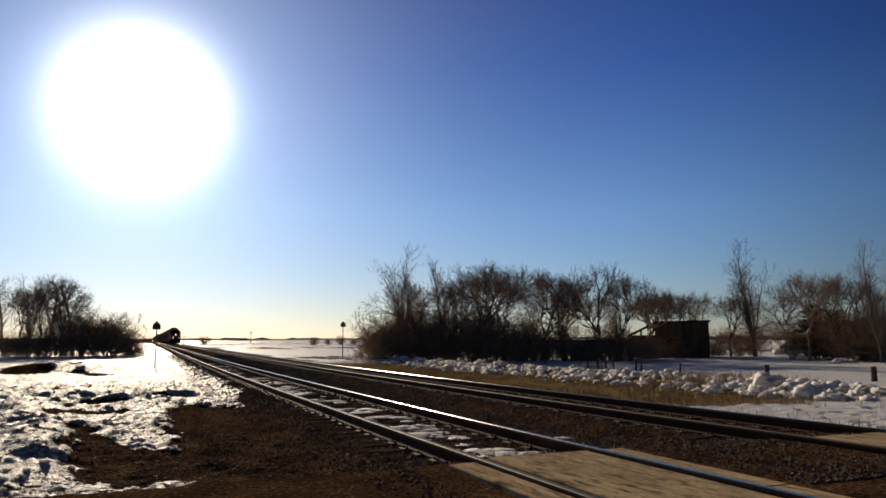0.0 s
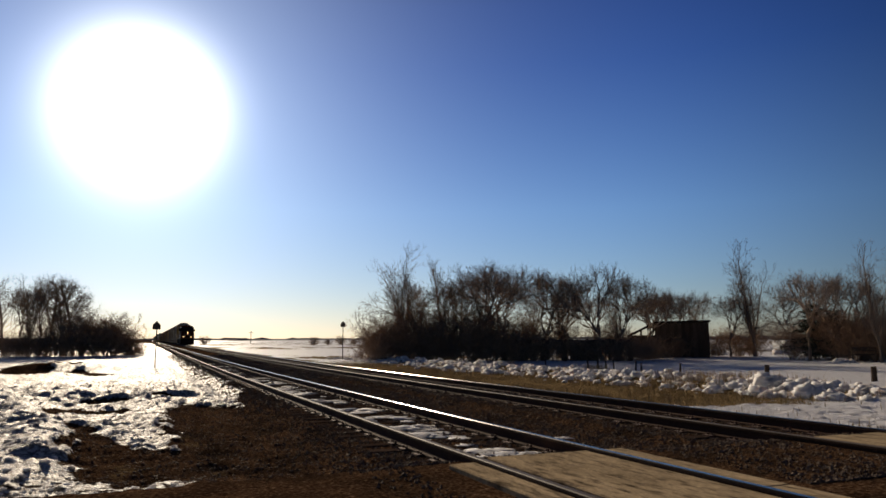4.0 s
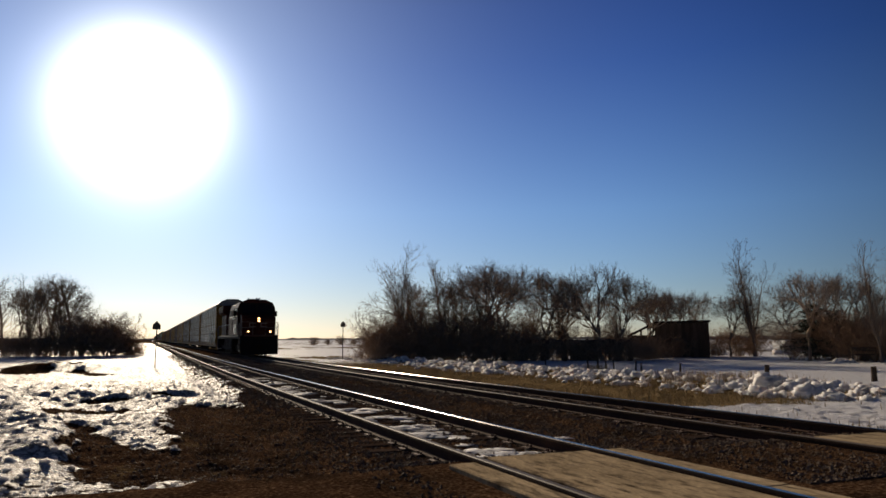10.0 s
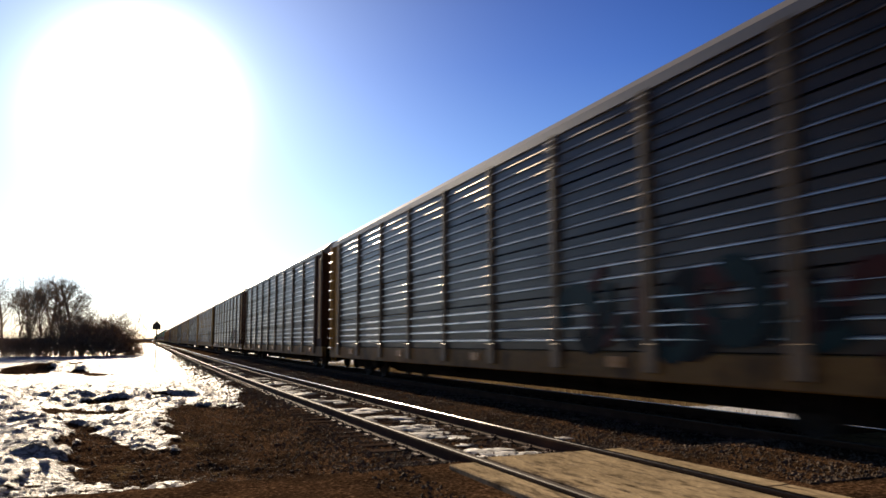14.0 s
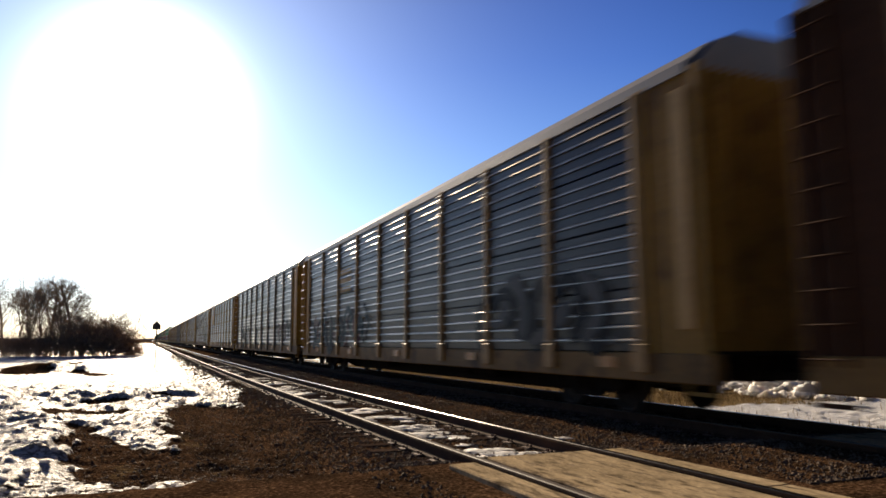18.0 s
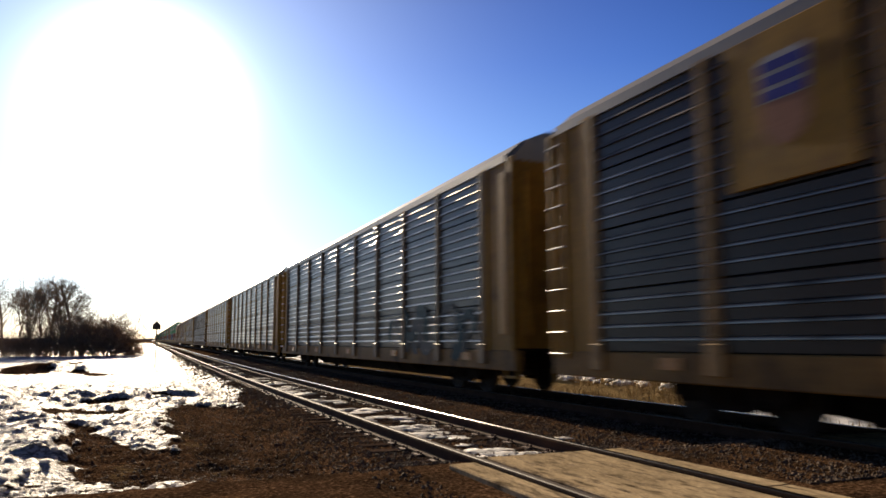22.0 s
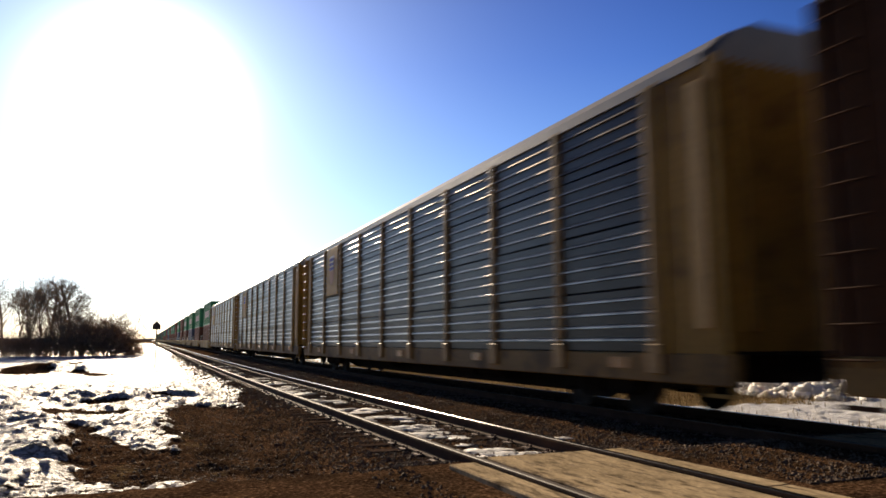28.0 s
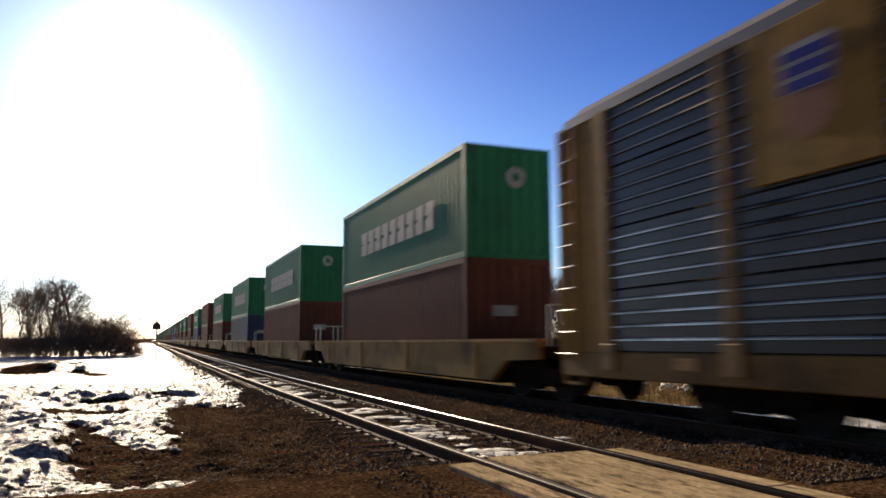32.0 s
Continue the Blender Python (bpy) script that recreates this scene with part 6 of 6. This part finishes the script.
def make_board_fence():
    """A long weathered board fence behind the brush, with gaps below."""
    a, b = Vector((26.0, 51.8, 0)), Vector((34.4, 46.7, 0))
    t = thing("board_fence", "long dark weathered board fence below the trees", "fence")
    d = b - a
    yaw = math.degrees(math.atan2(d.y, d.x))
    rnd = random.Random(8)
    n = 30
    for k in range(n):
        p = a + d * ((k + 0.5) / n)
        s = Shape()
        low = rnd.choice((-0.1, -0.1, 0.5, 0.9))
        s.box(-0.19, 0.19, -0.02, 0.02, low, 1.6 + rnd.uniform(-0.12, 0.08))
        part("board", s, M["fence_wood"], t, at=pose(p.x, p.y, land_at(p.x, p.y), 0, 0, yaw))
    for z in (0.85, 1.42):
        s = Shape()
        s.box(0, d.length, 0.02, 0.09, z, z + 0.12)
        part("rail", s, M["old_wood"], t, at=pose(a.x, a.y, land_at(a.x, a.y), 0, 0, yaw))
    for k in range(7):
        p = a + d * (k / 6)
        s = Shape()
        s.box(-0.07, 0.07, 0.09, 0.22, -0.2, 1.7)
        part("post", s, M["old_wood"], t, at=pose(p.x, p.y, land_at(p.x, p.y), 0, 0, yaw))


make_board_fence()


def make_poles():
    for x, y, h in ((12.5, 250, 3.2), (40, 300, 5.0), (-3.5, 150, 4.0)):
        t = thing("utility_pole", "thin distant wooden utility pole", "pole", "far poles", at=pose(x, y, land_at(x, y)))
        s = Shape()
        s.tube([(0, 0, -0.3), (0, 0, h)], 0.12, 6)
        part("pole", s, M["old_wood"], t)
        s = Shape()
        s.box(-0.9, 0.9, -0.06, 0.06, h - 0.7, h - 0.55)
        part("crossarm", s, M["old_wood"], t)


make_poles()


def make_trailer():
    x, y = 80.5, 75.0
    t = thing("site_trailer", "small white flat-roofed trailer beyond the yard", "trailer", at=pose(x, y, land_at(x, y), 0, 0, -112))
    s = Shape()
    s.box(-2.0, 2.0, -1.2, 1.2, 0.25, 1.5, 0.04)
    part("body", s, M["white_paint"], t)
    s = Shape()
    s.box(-2.1, 2.1, -1.3, 1.3, 1.5, 1.62, 0.02)
    part("roof", s, M["old_roof"], t)
    s = Shape()
    s.box(0.4, 1.6, -1.23, -1.2, 0.3, 0.7)
    part("skirt", s, M["black"], t)


make_trailer()


def make_bench():
    x, y = 46.0, 36.4
    t = thing("bench", "dark wooden bench in the snow below the trees", "bench", at=pose(x, y, land_at(x, y), 0, 0, -50))
    for nm, b in (("seat", (-0.8, 0.8, -0.22, 0.22, 0.45, 0.52)), ("backrest", (-0.8, 0.8, 0.2, 0.26, 0.7, 1.0)), ("leg", (-0.75, -0.65, -0.2, 0.26, -0.1, 1.0)), ("leg", (0.65, 0.75, -0.2, 0.26, -0.1, 1.0))):
        s = Shape()
        s.box(*b)
        part(nm, s, M["old_wood"], t)


make_bench()


def make_far_woods():
    """Low strips of woodland on the horizon."""
    rng = np.random.default_rng(3)
    vs, fs = [], []
    for d0, a0, a1, hh, step in ((1900, -40, 75, 7.0, 0.10), (1300, 6, 12, 4.0, 0.12), (1100, -16, -1, 6.0, 0.12), (1000, 18, 30, 3.0, 0.15), (900, 40, 75, 5.0, 0.12)):
        az = np.arange(a0, a1, step)
        h = hh * (0.35 + 0.9 * fbm(az * 1.3, az * 0 + d0, 6, 5))
        for i in range(len(az) - 1):
            d = d0 * (1 + 0.08 * math.sin(az[i] * 0.7))
            for k, a in ((0, az[i]), (1, az[i + 1])):
                x, y = d * math.sin(radians(a)), d * math.cos(radians(a))
                z = float(rise(y)) - 1.0
                n = len(vs)
                vs += [(x, y, z), (x * 1.01, y * 1.01, z + h[i + k]), (x * 1.03, y * 1.03, z)]
            n = len(vs) - 6
            fs += [(n, n + 3, n + 4, n + 1), (n + 1, n + 4, n + 5, n + 2)]
    me = mesh_from("far_woods", vs, fs, M["far_wood"])
    tagged(new("far_woods", me), "distant woods on the horizon, coloured pale grey for haze", "woods", kind="stuff")


make_far_woods()


def make_dry_grass():
    """Dead grass along the far verge and tufts in the near dirt."""
    rng = np.random.default_rng(14)
    n = 26000
    y = 8.0 + 46 * rng.random(n) ** 1.6
    xl = np.where(rng.random(n) < 0.9, rng.uniform(10.7, 17.0, n), rng.uniform(23, 26, n))
    x = xl + sway(y)
    keep = (fbm(x * 0.7, y * 0.7, 31) > 0.43) & ~((snow_cover(x, y) > 0.6) & (rng.random(n) < 0.985))
    x, y = x[keep], y[keep]
    xa = rng.uniform(-2.0, 2.4, 2500)
    ya = 8.0 + 14 * rng.random(2500) ** 1.5
    ok = (snow_cover(xa, ya) < 0.4) & (fbm(xa * 1.5, ya * 1.5, 77) > 0.5)
    x, y = np.concatenate([x, xa[ok]]), np.concatenate([y, ya[ok]])
    tall = np.zeros(len(x))
    for cx, cy, w, m in ((17.4, 19.7, 0.7, 420), (17.8, 18.8, 0.5, 260), (16.6, 20.4, 0.8, 300), (18.9, 24.5, 0.5, 160), (18.2, 28.0, 0.6, 160), (18.6, 34.0, 0.7, 200), (23.3, 35.0, 0.4, 140), (24.2, 24.3, 0.3, 90), (18.4, 16.6, 0.6, 200), (18.8, 44.0, 0.8, 200)):
        x, y, tall = np.concatenate([x, rng.normal(cx, w, m)]), np.concatenate([y, rng.normal(cy, w, m)]), np.concatenate([tall, np.ones(m)])
    n = len(x)
    z = land(x, y) - 0.01
    h = rng.uniform(0.05, 0.19, n) * np.where(x < 3, 0.35, 1.0) + tall * rng.uniform(0.04, 0.28, n)
    a, lean = rng.uniform(0, 6.28, n), rng.uniform(0.1, 0.7, n)
    w = rng.uniform(0.004, 0.010, n)
    dx, dy = np.cos(a), np.sin(a)
    p = np.stack([x, y, z], 1)
    side = np.stack([-dy * w, dx * w, 0 * w], 1)
    mid = p + np.stack([dx * h * lean * 0.4, dy * h * lean * 0.4, h * 0.6], 1)
    tip = p + np.stack([dx * h * lean, dy * h * lean, h], 1)
    V = np.stack([p - side, p + side, mid + side * 0.8, mid - side * 0.8, tip], 1).reshape(-1, 3)
    i = np.arange(n) * 5
    F = [(a_, a_ + 1, a_ + 2, a_ + 3) for a_ in i] + [(a_ + 3, a_ + 2, a_ + 4) for a_ in i]
    me = mesh_from("dry_grass", V, F, M["dry_grass"])
    tagged(new("dry_grass", me), "short dead yellow grass along the verge", "grass", kind="stuff")


make_dry_grass()


# ---------------------------------------------------------------- what moves
def on_line(s):
    """The place on the far track at distance s."""
    return Vector((TRACK_FAR + float(sway(s)), s, float(rise(s))))


def motions():
    for ob, mid, half, sets, *lift in VEHICLES:
        rows = []
        for k in range(17):
            s = mid - SPEED * (2.0 * k - T0)
            a, b = on_line(s - half), on_line(s + half)
            d = b - a
            m = pose(*((a + b) / 2), math.degrees(math.atan2(d.z, d.y)), 0, -math.degrees(math.atan2(d.x, d.y)))
            rows.append((2.0 * k, m @ pose(0, 0, lift[0] if lift else 0)))
        walk(ob, rows)
        passing = T0 + mid / SPEED
        for w, (x, y, z), r in sets:
            # wheels roll while their wagon is near
            lo, hi = max(0, int(30 * (passing - 2.2))), min(960, int(30 * (passing + 1.2)))
            if lo >= 960:
                continue
            turn = math.degrees(SPEED / r) / 30
            spin = [(0, pose(x, y, z, 0))] if lo > 0 else []
            spin += [(f / 30, pose(x, y, z, turn * (f - lo))) for f in range(lo, hi + 1)]
            if hi < 960:
                spin.append((32, pose(x, y, z, turn * (hi - lo))))
            walk(w, spin)


motions()
